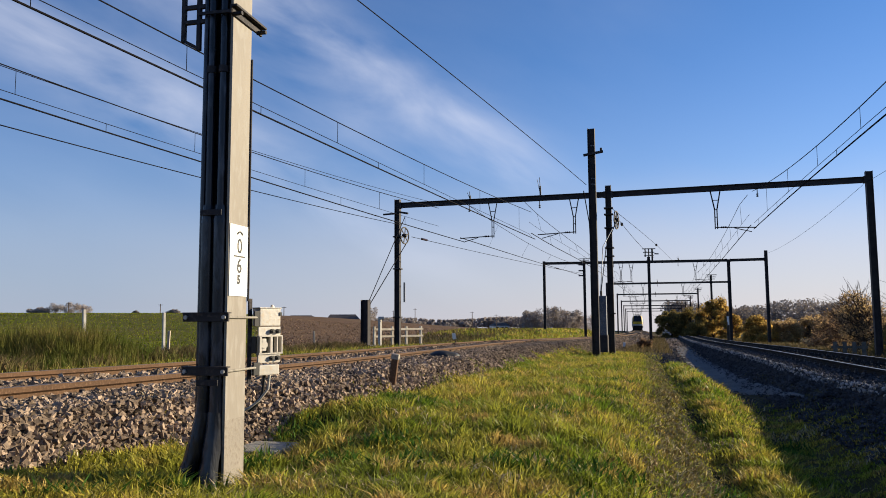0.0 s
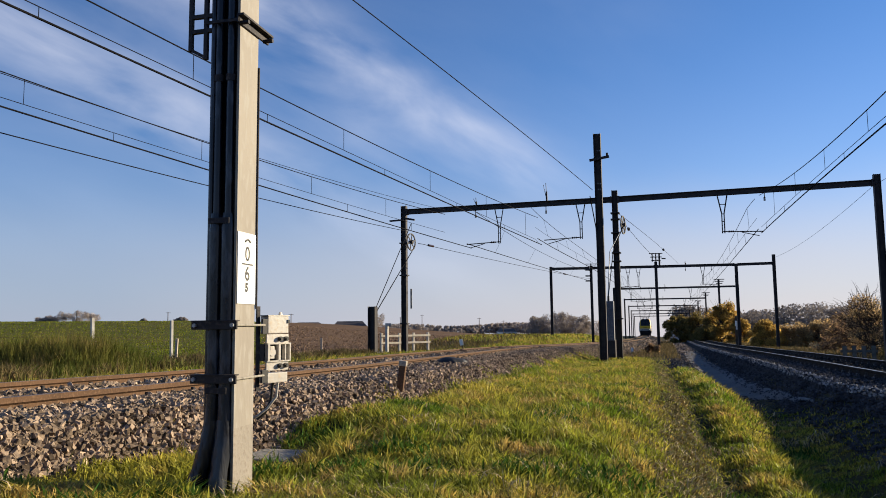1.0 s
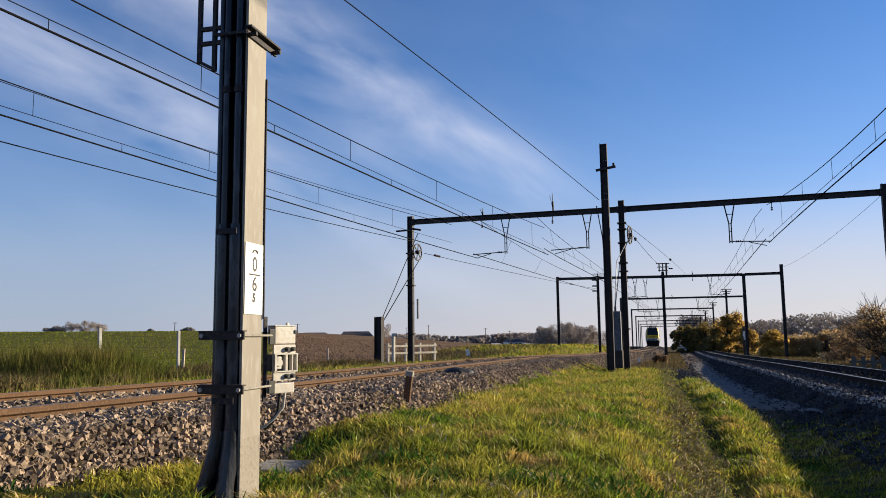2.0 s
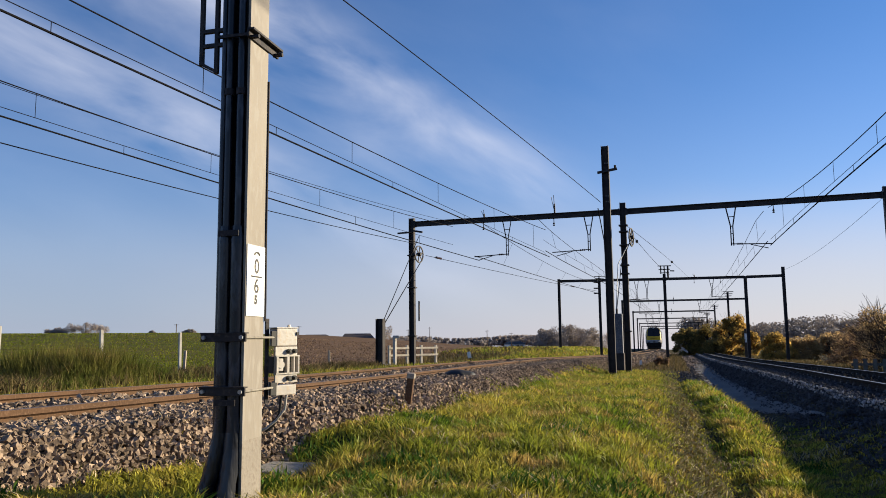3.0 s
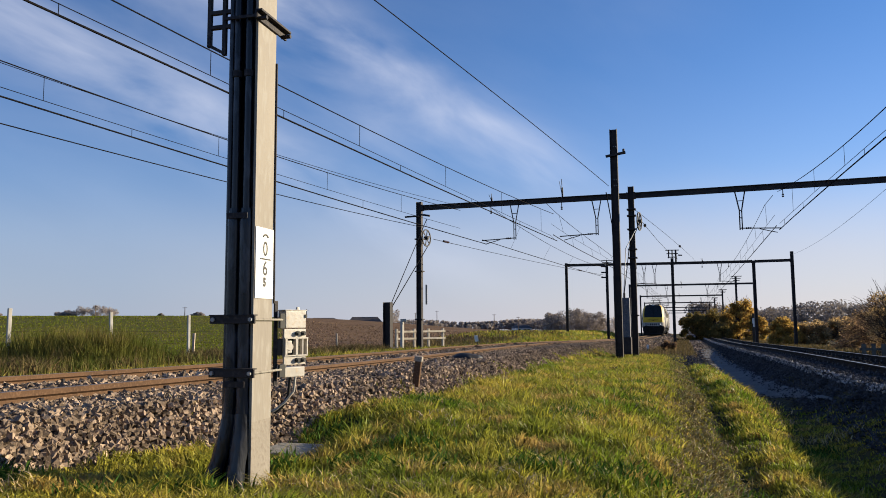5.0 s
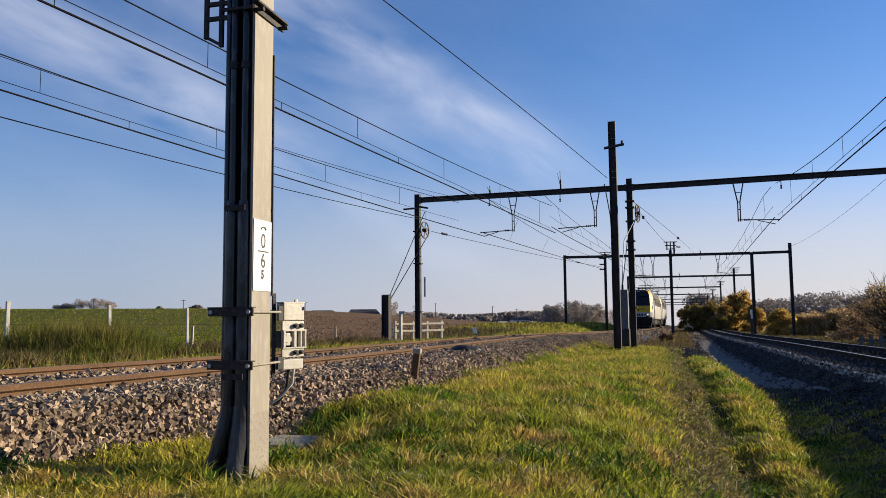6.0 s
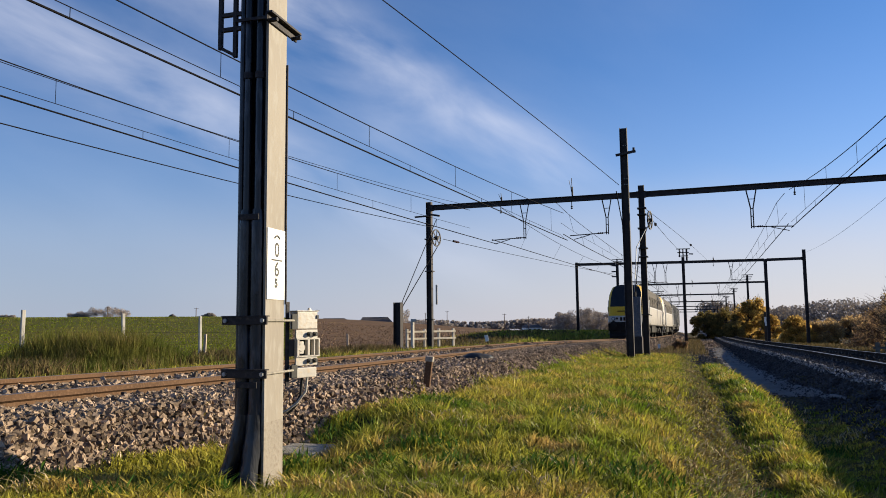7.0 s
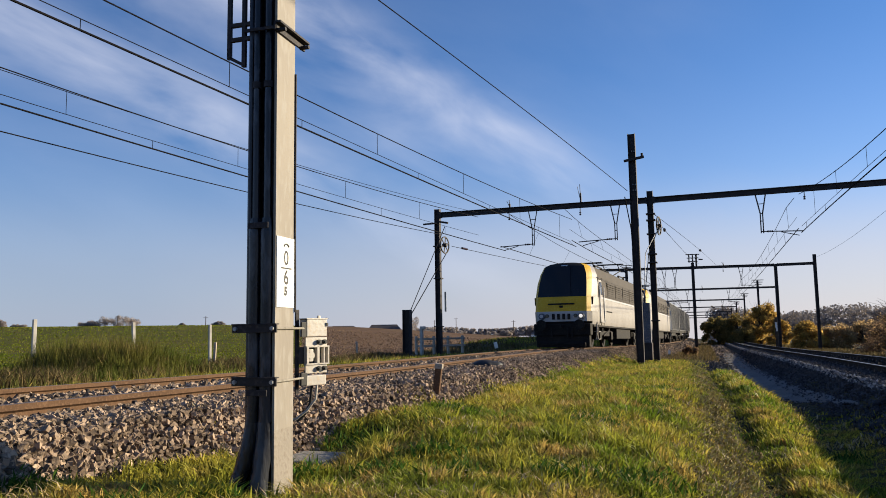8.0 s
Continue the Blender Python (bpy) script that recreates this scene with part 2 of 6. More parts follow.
# ---- building tools ----
def part(name, bm, material, parent=None, label="", smooth=False):
    me = bpy.data.meshes.new(name)
    bm.to_mesh(me)
    bm.free()
    me.materials.append(material)
    if smooth:
        for f in me.polygons:
            f.use_smooth = True
    ob = new(name, me)
    if parent:
        ob.parent = parent
    if label:
        ob["label"] = label
    return ob


def raw(name, verts, faces, material, parent=None, smooth=False):
    """A mesh straight from arrays; faces is an array of equal-sided polygons."""
    me = bpy.data.meshes.new(name)
    verts, faces = np.asarray(verts, float), np.asarray(faces, int)
    k = faces.shape[1]
    me.vertices.add(len(verts))
    me.vertices.foreach_set("co", verts.ravel())
    me.loops.add(faces.size)
    me.loops.foreach_set("vertex_index", faces.ravel())
    me.polygons.add(len(faces))
    me.polygons.foreach_set("loop_start", np.arange(0, faces.size, k))
    me.polygons.foreach_set("use_smooth", np.full(len(faces), smooth))
    me.update(calc_edges=True)
    me.materials.append(material)
    ob = new(name, me)
    if parent:
        ob.parent = parent
    return ob


def box(bm, sx, sy, sz, m=None, bevel=0.0):
    """A box of that size about m's origin."""
    m = m or Matrix()
    r = bmesh.ops.create_cube(bm, size=1.0, matrix=m @ Matrix.Diagonal((sx, sy, sz, 1)))
    if bevel:
        es = list({e for v in r["verts"] for e in v.link_edges})
        bmesh.ops.bevel(bm, geom=es, offset=bevel, segments=2, affect="EDGES", profile=0.6)
    return bm


def rod(bm, a, b, r, r2=None, seg=8):
    a, b = Vector(a), Vector(b)
    d = b - a
    m = Matrix.Translation((a + b) / 2) @ d.to_track_quat("Z", "Y").to_matrix().to_4x4()
    bmesh.ops.create_cone(bm, cap_ends=True, segments=seg, radius1=r, radius2=r if r2 is None else r2, depth=d.length, matrix=m)
    return bm


def bar(bm, a, b, w, h, up=(0, 0, 1)):
    """A square bar from a to b, w wide and h high."""
    a, b = Vector(a), Vector(b)
    d = (b - a).normalized()
    s = d.cross(Vector(up)).normalized()
    u = s.cross(d)
    vs = [bm.verts.new(p + s * (i * w / 2) + u * (j * h / 2)) for p in (a, b) for i, j in ((-1, -1), (1, -1), (1, 1), (-1, 1))]
    for q in ((3, 2, 1, 0), (4, 5, 6, 7), (0, 1, 5, 4), (1, 2, 6, 5), (2, 3, 7, 6), (3, 0, 4, 7)):
        bm.faces.new([vs[i] for i in q])
    return bm


def hbeam(bm, h, flange, depth, t, m=None):
    """An upright H section: flanges parallel to y, flange wide, depth apart in x."""
    m = m or Matrix()
    for sx in (-1, 1):
        box(bm, t, flange, h, m @ pose(sx * (depth - t) / 2, 0, h / 2), bevel=0.004)
    box(bm, depth - 2 * t, t * 0.8, h, m @ pose(0, 0, h / 2))
    return bm


def empty(name, m, label="", category="", group="", kind=""):
    ob = new(name)
    ob.matrix_world = m
    return tagged(ob, label, category, group, kind)


def wire(name, pts, r, material, parent=None):
    cu = bpy.data.curves.new(name, "CURVE")
    cu.dimensions, cu.bevel_depth, cu.bevel_resolution = "3D", r, 1
    s = cu.splines.new("POLY")
    s.points.add(len(pts) - 1)
    for q, p in zip(s.points, pts):
        q.co = (*p, 1)
    me = bpy.data.meshes.new_from_object(bpy.data.objects.new(name, cu))
    me.materials.clear()
    me.materials.append(material)
    ob = new(name, me)
    if parent:
        ob.parent = parent
    return ob


rng = np.random.default_rng(7)

# ---- the line of the tracks: how far right (x) and how high (z) the rails run at each distance ahead (y) ----
KY = np.array([-40, 4, 10, 16, 24, 35, 50, 75, 110, 150, 210, 450.0])
KX = np.array([-14.0, -3.68, -2.3, -0.96, 0.85, 3.64, 8.8, 16.9, 27.5, 38.4, 53.7, 115.0])
KZ = np.array([0.60, 0.30, 0.184, 0.097, -0.009, -0.187, -0.442, -0.785, -1.12, -1.45, -2.1, -4.2])


def spline(v):
    k, n = KY, len(KY)
    h = np.diff(k)
    a, b = np.eye(n), np.zeros(n)
    for i in range(1, n - 1):
        a[i, i - 1:i + 2] = h[i - 1], 2 * (h[i - 1] + h[i]), h[i]
        b[i] = 6 * ((v[i + 1] - v[i]) / h[i] - (v[i] - v[i - 1]) / h[i - 1])
    s = np.linalg.solve(a, b)

    def at(y):
        y = np.asarray(y, float)
        j = np.clip(np.searchsorted(k, y) - 1, 0, n - 2)
        p, q = (k[j + 1] - y) / h[j], (y - k[j]) / h[j]
        return p * v[j] + q * v[j + 1] + ((p ** 3 - p) * s[j] + (q ** 3 - q) * s[j + 1]) * h[j] ** 2 / 6
    return at


def smooth01(v):
    v = np.clip(v, 0, 1)
    return v * v * (3 - 2 * v)


left_x, left_z = spline(KX), spline(KZ)


def right_x(y):
    return 9.1 + 0.2835 * (np.asarray(y, float) - 15.9)


def right_z(y):
    # raised near the viewer, out of view, so its bank casts more shade
    return left_z(y) - 0.32 + 0.30 * smooth01((12.5 - np.asarray(y, float)) / 8)


def heading(fx, y):
    """Degrees to the right of straight ahead in which a track runs."""
    return math.degrees(math.atan(float(fx(y + 1) - fx(y - 1)) / 2))


def bank(y):
    """The height of the grass between the two lines."""
    y = np.asarray(y, float)
    near = 0.06 - 0.029 * y
    far = left_z(np.maximum(y, 45)) - 0.85
    return np.where(y < 45, np.maximum(near, -1.25), far)


def shoulder(y):
    """How far the left bed's near shoulder has spread; it is narrow close to the viewer."""
    return 0.5 + 0.5 * smooth01((np.asarray(y, float) - 3.6) / 4.5)


def ground_z(x, y):
    x, y = np.asarray(x, float), np.asarray(y, float)
    yy = np.clip(y, -40, 450)
    n = (left_x(yy) - x) * 0.96          # metres to the left of the left line
    m = (x - right_x(yy)) * 0.96         # metres to the right of the right line
    z = bank(np.clip(y, -15, 450))
    # ditch and path beside the right line, deepened near the viewer to widen its shade
    wide = smooth01((15 - y) / 7)
    z = z - (0.52 + 0.18 * wide) * np.exp(-((m + 2.75 + 0.35 * wide) / (0.95 + 0.3 * wide)) ** 2) * smooth01((60 - y) / 40)
    # small unevenness
    z = z + 0.03 * np.sin(1.7 * x + 0.6 * y) * np.sin(0.9 * y - 0.4 * x)
    lumps = np.sin(9.1 * x + 3.3 * y + 1.3 * np.sin(2.3 * y)) * np.sin(7.3 * y - 4.1 * x + 1.1 * np.sin(3.1 * x)) + 0.6 * np.sin(17 * x - 6 * y) * np.sin(15 * y + 7 * x)
    z = z + 0.022 * lumps * smooth01((30 - y) / 15)
    r = np.hypot(x, y) + 1e-6
    b = np.arctan2(x, y)
    # land to the left rises to a low crest, then drops behind it
    rise = 0.0113 - 0.0140 * smooth01((b + 0.36) / 0.52)
    up = EYE + rise * np.minimum(r, 230) - 0.05 * np.maximum(0, r - 230)
    leftland = left_z(yy) - 0.42 + (up - (left_z(yy) - 0.42)) * smooth01((n - 6) / 90)
    z = np.where(n > 0, z + (leftland - z) * smooth01((n - 2.0) / 3.0), z)
    z = z + 0.95 * smooth01((n - 3.5) / 3.5) * smooth01((16 - n) / 6) * smooth01((y - 42) / 20) * smooth01((140 - y) / 40)
    pth = x - 1.86 - 0.258 * (y - 5.9)
    z = z - (0.03 * np.exp(-(pth / 0.3) ** 2) + 0.15 * np.exp(-((pth - 0.32) / 0.26) ** 2) - 0.085 * np.exp(-((pth - 0.84) / 0.26) ** 2)) * smooth01((40 - y) / 20)
    # turf lip against the stones
    z = z + 0.12 * np.exp(-((x - left_x(yy) - 0.9 - 1.62 * shoulder(yy)) / 0.33) ** 2) * smooth01((y - 5.2) / 1.2) * smooth01((26 - y) / 10)
    # hollow at the foot of the near mast, deeper about the duct cover
    z = z - 0.085 * np.exp(-((x + 1.15) / 0.75) ** 2 - ((y - 3.8) / 0.9) ** 2)
    z = z - 0.10 * np.exp(-((x + 1.25) / 0.45) ** 2 - ((y - 5.5) / 0.75) ** 2) + 0.07 * np.exp(-((x + 0.35) / 0.45) ** 2 - ((y - 6.0) / 0.7) ** 2)
    rightland = right_z(yy) - 0.7 - 0.01 * np.maximum(0, m - 5)
    z = np.where(m > 0, z + (rightland - z) * smooth01((m - 1.5) / 2.0), z)
    return z - 0.02 * np.maximum(0, y - 300)


# ---- ground: one sheet to the horizon, finer near the viewer ----
def axis_steps(first, last, growth, start):
    out, v, d = [start], start, first
    while v < last:
        v += d
        d *= growth
        out.append(v)
    return out


gx = axis_steps(0.10, 2600, 1.03, 0.0)
gx = np.array([-v for v in gx[:0:-1]] + gx)
gy = axis_steps(0.14, 3500, 1.035, 2.6)
gy = np.array([-400, -150, -60, -25, -12, -6, -3, -1, 0.5, 1.5, 2.3] + gy)
GX, GY = np.meshgrid(gx, gy)
gv = np.stack([GX, GY, ground_z(GX, GY)], -1).reshape(-1, 3)
nx_, ny_ = len(gx), len(gy)
ii = np.arange(nx_ * ny_).reshape(ny_, nx_)
gf = np.stack([ii[:-1, :-1], ii[:-1, 1:], ii[1:, 1:], ii[1:, :-1]], -1).reshape(-1, 4)
ground = raw("ground", gv, gf, M_SOIL, smooth=True)
tagged(ground, "grassy ground with green crop and ploughed field beyond the railway", "ground", kind="structure")
ground.data.materials.append(M_FIELD)
ground.data.materials.append(M_PLOUGH)
cen = gv[gf].mean(1)
cn = (left_x(np.clip(cen[:, 1], -40, 450)) - cen[:, 0]) * 0.96
cb = np.degrees(np.arctan2(cen[:, 0], cen[:, 1]))
idx = np.zeros(len(gf), int)
idx[(cn > 9) & (cb < -13.8)] = 1
idx[(cn > 9 + 4 * (cen[:, 1] > 45)) & (cb >= -13.8) & (cb < 14)] = 2
ground.data.polygons.foreach_set("material_index", idx)


# ---- tracks ----
def sweep(name, fx, fz, ys, profile, material, parent=None, shift=0.0, smooth=False, widen=None):
    """A section of (across, up) points drawn along a track; across is to the right."""
    x, z = fx(ys), fz(ys)
    d = np.gradient(x, ys)
    ln = np.sqrt(1 + d * d)
    rx, ry = 1 / ln, -d / ln
    k = len(profile)
    w = np.ones(len(ys)) if widen is None else widen(ys)
    wide = lambda a: shift + (0.9 + (a - 0.9) * w if a > 0.9 else a)
    v = np.array([[x + rx * wide(a), ys + ry * wide(a), z + u] for a, u in profile]).transpose(2, 0, 1).reshape(-1, 3)
    i = np.arange(len(ys) * k).reshape(len(ys), k)
    j = np.roll(i, -1, 1)
    f = np.stack([i[:-1], j[:-1], j[1:], i[1:]], -1).reshape(-1, 4)
    return raw(name, v, f, material, parent, smooth)


RAIL = [(-0.036, 0), (-0.036, -0.035), (-0.01, -0.05), (-0.01, -0.145), (-0.07, -0.16), (-0.07, -0.172), (0.07, -0.172), (0.07, -0.16), (0.01, -0.145), (0.01, -0.05), (0.036, -0.035), (0.036, 0)]
TOP = [(-0.03, 0.0005), (-0.03, -0.002), (0.03, -0.002), (0.03, 0.0005)]
ys_l = np.concatenate([np.arange(-20, 60, 0.5), np.arange(60, 440, 3.0)])


def track(fx, fz, steel, lab):
    holder = empty("railway_track", Matrix(), lab, "railway track", "railway tracks")
    for s in (-0.755, 0.755):
        rail = sweep("rail", fx, fz, ys_l, RAIL, steel, holder, s)
        sweep("rail_head", fx, fz, ys_l, TOP, M_RAILTOP_L if fx is left_x else M_RAILTOP, rail, s)["label"] = "worn steel running surface"
    return holder


BED = [(-3.0, -1.6), (-2.75, -0.75), (-1.75, -0.13), (-0.9, -0.10), (0.9, -0.10), (1.75, -0.13), (2.75, -0.75), (3.0, -1.6)]
BED_R = [(-2.45, -1.6), (-2.25, -0.86), (-1.6, -0.20), (-0.9, -0.16), (0.9, -0.16), (1.6, -0.20), (2.3, -0.8), (2.6, -1.6)]
for name_, fx, fz, m_, lab in (("ballast_left", left_x, left_z, M_BED, "bed under the rusty track, coloured near black as shade between stones"), ("ballast_right", right_x, right_z, M_SHADE_STONE, "bed of crushed stone, coloured near black as shade, under the right track")):
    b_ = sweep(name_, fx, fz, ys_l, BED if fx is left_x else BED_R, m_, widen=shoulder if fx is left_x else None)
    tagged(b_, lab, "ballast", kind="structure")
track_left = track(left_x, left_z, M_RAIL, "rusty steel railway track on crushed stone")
track_right = track(right_x, right_z, M_RAIL_R, "steel railway track, rails darkened as in shade, on crushed stone")


# ---- the near mast with its conduits, switch boxes and kilometre plate ----
def letters(name, text, size, m, material, parent, bold=0.0):
    cu = bpy.data.curves.new(name, "FONT")
    cu.body, cu.size, cu.align_x, cu.align_y, cu.extrude = text, size, "CENTER", "CENTER", 0.0006
    cu.offset = bold
    me = bpy.data.meshes.new_from_object(bpy.data.objects.new(name, cu))
    me.materials.clear()
    me.materials.append(material)
    ob = new(name, me)
    ob.parent = parent
    ob.matrix_local = m
    return ob


def tube(name, pts, r, material, parent, label="", seg=10):
    """A smooth round tube through the points."""
    pts = [Vector(p) for p in pts]
    v, f = [], []
    for i, p in enumerate(pts):
        d = (pts[min(i + 1, len(pts) - 1)] - pts[max(i - 1, 0)]).normalized()
        s = d.cross(Vector((0.31, 0.9, 0.17))).normalized()
        u = s.cross(d)
        ri = r[i] if isinstance(r, (list, tuple)) else r
        for k in range(seg):
            a = 2 * math.pi * k / seg
            v.append(p + s * (ri * math.cos(a)) + u * (ri * math.sin(a)))
    for i in range(len(pts) - 1):
        for k in range(seg):
            a, b = i * seg + k, i * seg + (k + 1) % seg
            f.append((a, b, b + seg, a + seg))
    ob = raw(name, [tuple(q) for q in v], f, material, parent, True)
    if label:
        ob["label"] = label
    return ob


def near_mast():
    L, D = 0.20, 0.165
    mast = empty("catenary_mast", pose(-1.130, 3.89, -0.16, 0, 0, -13), "grey steel catenary mast with dark conduits and switch boxes in grass", "mast")
    bm = bmesh.new()
    box(bm, 0.014, L, 7.24, pose(D / 2 - 0.007, 0, 3.98))
    flange = part("flange", bm, M_GREYSTEEL, mast, "pale weathered grey flange in the sun")
    bm = bmesh.new()
    box(bm, 0.014, L, 0.36, pose(D / 2 - 0.007, 0, 0.18))
    part("flange_foot", bm, M_FLAKE, flange, "flaked and rust-spotted foot of the flange")
    # shade-side flange and web take dark steel, their shade put into the colour
    bm = bmesh.new()
    box(bm, 0.014, L, 7.6, pose(-D / 2 + 0.007, 0, 3.8), bevel=0.003)
    part("flange", bm, M_STEEL, mast)
    bm = bmesh.new()
    box(bm, D - 0.028, 0.012, 7.6, pose(0, 0, 3.8))
    part("web", bm, M_STEEL, mast)
    # conduits: sleeves below, thinner pipes above, splayed at the foot
    for x, out in ((-0.036, -0.10), (0.030, -0.02)):
        low = tube("conduit", [(x + out * 0.75, -0.15, 0.0), (x + out * 0.55, -0.135, 0.10), (x + out * 0.28, -0.115, 0.22), (x + out * 0.05, -0.10, 0.36), (x, -0.095, 0.50), (x, -0.095, 0.95), (x, -0.095, 1.36)], [0.040, 0.040, 0.038, 0.036, 0.034, 0.034, 0.034], M_PIPE, mast, "dark plastic cable conduit")
        tube("wrap", [(x + out * 0.80, -0.155, 0.0), (x + out * 0.60, -0.14, 0.09), (x + out * 0.42, -0.125, 0.16), (x + out * 0.28, -0.116, 0.22), (x + out * 0.12, -0.105, 0.30), (x + out * 0.02, -0.098, 0.40)], [0.052, 0.050, 0.043, 0.046, 0.041, 0.037], M_WRAP, low, "black wrapping with paler streaks round the conduit foot", 12)
        bm = bmesh.new()
        rod(bm, (x, -0.095, 1.34), (x, -0.095, 1.43), 0.034, 0.027, 14)
        part("reducer", bm, M_PIPE, low)
        tube("pipe", [(x, -0.092, 1.42), (x, -0.092, 2.1), (x, -0.09, 4.6)], 0.021, M_PIPE, mast)
        for z in (2.12, 2.9):
            bm = bmesh.new()
            rod(bm, (x, -0.092, z), (x, -0.092, z + 0.035), 0.026, None, 14)
            part("coupling", bm, M_STEEL, mast)
    tube("pipe", [(-0.066, -0.11, 0.05), (-0.066, -0.10, 0.5), (-0.066, -0.10, 4.6)], 0.012, M_PIPE, mast)
    # clamps round mast and conduits
    for z in (0.60, 0.865):
        bm = bmesh.new()
        box(bm, D + 0.085, 0.012, 0.042, pose(-0.012, -0.136, z), bevel=0.003)
        box(bm, D + 0.085, 0.035, 0.006, pose(-0.012, -0.13, z + 0.022))
        clamp = part("clamp", bm, M_STEEL, mast)
        for x in (-0.115, 0.092):
            bm = bmesh.new()
            rod(bm, (x, -0.155, z), (x, -0.138, z), 0.011, None, 6)
            part("bolt", bm, M_GALV, clamp)
        bm = bmesh.new()
        rod(bm, (0.092, -0.14, z), (0.092, 0.25, z), 0.006, None, 8)
        part("tie_rod", bm, M_CONCRETE, clamp)
    for z in (0.545, 1.39):
        bm = bmesh.new()
        box(bm, 0.115, 0.006, 0.03, pose(-0.003, -0.128, z), bevel=0.002)
        part("strap", bm, M_STEEL, mast)
    # bracket and ladder hoop near the top of the picture
    bm = bmesh.new()
    box(bm, 0.04, L + 0.14, 0.012, pose(D / 2 + 0.02, 0.03, 2.455), bevel=0.002)
    box(bm, 0.012, L + 0.14, 0.045, pose(D / 2 + 0.006, 0.03, 2.435), bevel=0.002)
    br = part("bracket", bm, M_STEEL, mast)
    for y in (-0.11, 0.16):
        bm = bmesh.new()
        rod(bm, (D / 2 + 0.0, y, 2.42), (D / 2 + 0.055, y, 2.42), 0.012, None, 6)
        part("bolt", bm, M_STEEL, br)
    bm = bmesh.new()
    box(bm, D + 0.03, 0.012, 0.016, pose(0, -0.128, 2.43))
    part("strap", bm, M_STEEL, mast)
    bm = bmesh.new()
    for x in (-0.112, -0.20):
        box(bm, 0.022, 0.022, 0.75, pose(x, -0.10, 2.67 if x < -0.15 else 2.62), bevel=0.003)
    for z in (2.40, 2.48, 2.78):
        bar(bm, (-0.21, -0.10, z), (-0.06, -0.10, z), 0.02, 0.02)
    bar(bm, (-0.20, -0.10, 2.305), (-0.112, -0.10, 2.255), 0.016, 0.016)
    part("ladder_foot", bm, M_STEEL, mast, "dark steel ladder end")
    # kilometre plate on the sunny flange
    x = D / 2 + 0.003
    bm = bmesh.new()
    box(bm, 0.004, L - 0.012, 0.365, pose(x, 0, 1.155), bevel=0.001)
    plate = part("distance_plate", bm, M_WHITE, mast, "white enamel distance plate with black figures")
    face = Matrix(((0, 0, 1, x + 0.0022), (1, 0, 0, 0), (0, 1, 0, 0), (0, 0, 0, 1)))
    letters("figure", "0", 0.105, face @ pose(0.005, 1.226, 0), M_BLACK, plate, 0.0012)
    letters("figure", "6", 0.105, face @ pose(0.005, 1.125, 0), M_BLACK, plate, 0.0012)
    letters("figure", "5", 0.06, face @ pose(0.0, 1.055, 0), M_BLACK, plate, 0.0035)
    bm = bmesh.new()
    box(bm, 0.002, 0.115, 0.007, pose(x + 0.0025, 0.005, 1.176))
    part("stroke", bm, M_BLACK, plate)
    bm = bmesh.new()
    for i in range(7):
        a = math.pi * (0.15 + 0.7 * i / 6)
        b = math.pi * (0.15 + 0.7 * (i + 1) / 6)
        if i < 6:
            bar(bm, (x + 0.003, 0.005 - 0.03 * math.cos(a), 1.278 + 0.025 * math.sin(a)), (x + 0.003, 0.005 - 0.03 * math.cos(b), 1.278 + 0.025 * math.sin(b)), 0.006, 0.007)
    part("arc", bm, M_BLACK, plate)
    # switch boxes behind, held by the tie rods
    cx, cy = 0.0, 0.0
    unit = empty("switch_box", Matrix())
    unit.parent = mast
    unit.matrix_local = pose(0.105, 0.29, 0.075, 0, 0, 66) @ Matrix.Diagonal((1.05, 0.5, 0.9, 1))
    bm = bmesh.new()
    box(bm, 0.135, 0.13, 0.105, pose(cx, cy, 0.88), bevel=0.006)
    top = part("housing", bm, M_BOX, unit, "pale weathered metal housing")
    bm = bmesh.new()
    box(bm, 0.145, 0.145, 0.006, pose(cx, cy, 0.935), bevel=0.002)
    rod(bm, (cx + 0.03, cy - 0.02, 0.935), (cx + 0.03, cy - 0.02, 0.955), 0.016, 0.010)
    part("lid", bm, M_BOX, top)
    bm = bmesh.new()
    box(bm, 0.012, 0.02, 0.02, pose(cx + 0.066, cy - 0.066, 0.90))
    part("catch", bm, M_BLACK, top)
    bm = bmesh.new()
    box(bm, 0.035, 0.02, 0.09, pose(cx - 0.083, cy - 0.05, 0.87), bevel=0.003)
    part("latch", bm, M_BLACK, top)
    for z in (0.795, 0.635):
        bm = bmesh.new()
        box(bm, 0.145, 0.02, 0.055, pose(cx, cy - 0.045, z), bevel=0.003)
        pl = part("cover_plate", bm, M_BOX, unit)
        for dx in (0.012, 0.05):
            bm = bmesh.new()
            rod(bm, (cx + dx, cy - 0.085, z), (cx + dx, cy - 0.05, z), 0.014, None, 12)
            rod(bm, (cx + dx, cy - 0.095, z), (cx + dx, cy - 0.084, z), 0.008, None, 8)
            part("knob", bm, M_BLACK, pl)
    bm = bmesh.new()
    for dx, w in ((-0.062, 0.014), (0.008, 0.016), (0.047, 0.008), (0.078, 0.008)):
        box(bm, w, 0.05, 0.11, pose(cx + dx, cy - 0.045, 0.715), bevel=0.002)
    for dz in (-0.052, 0.052):
        box(bm, 0.155, 0.05, 0.008, pose(cx + 0.006, cy - 0.045, 0.715 + dz))
    part("open_frame", bm, M_BOX, unit)
    bm = bmesh.new()
    box(bm, 0.15, 0.08, 0.100, pose(cx + 0.004, cy + 0.022, 0.715))
    part("back_plate", bm, M_BLACK, unit)
    bm = bmesh.new()
    box(bm, 0.03, 0.05, 0.075, pose(cx - 0.036, cy - 0.035, 0.715), bevel=0.006)
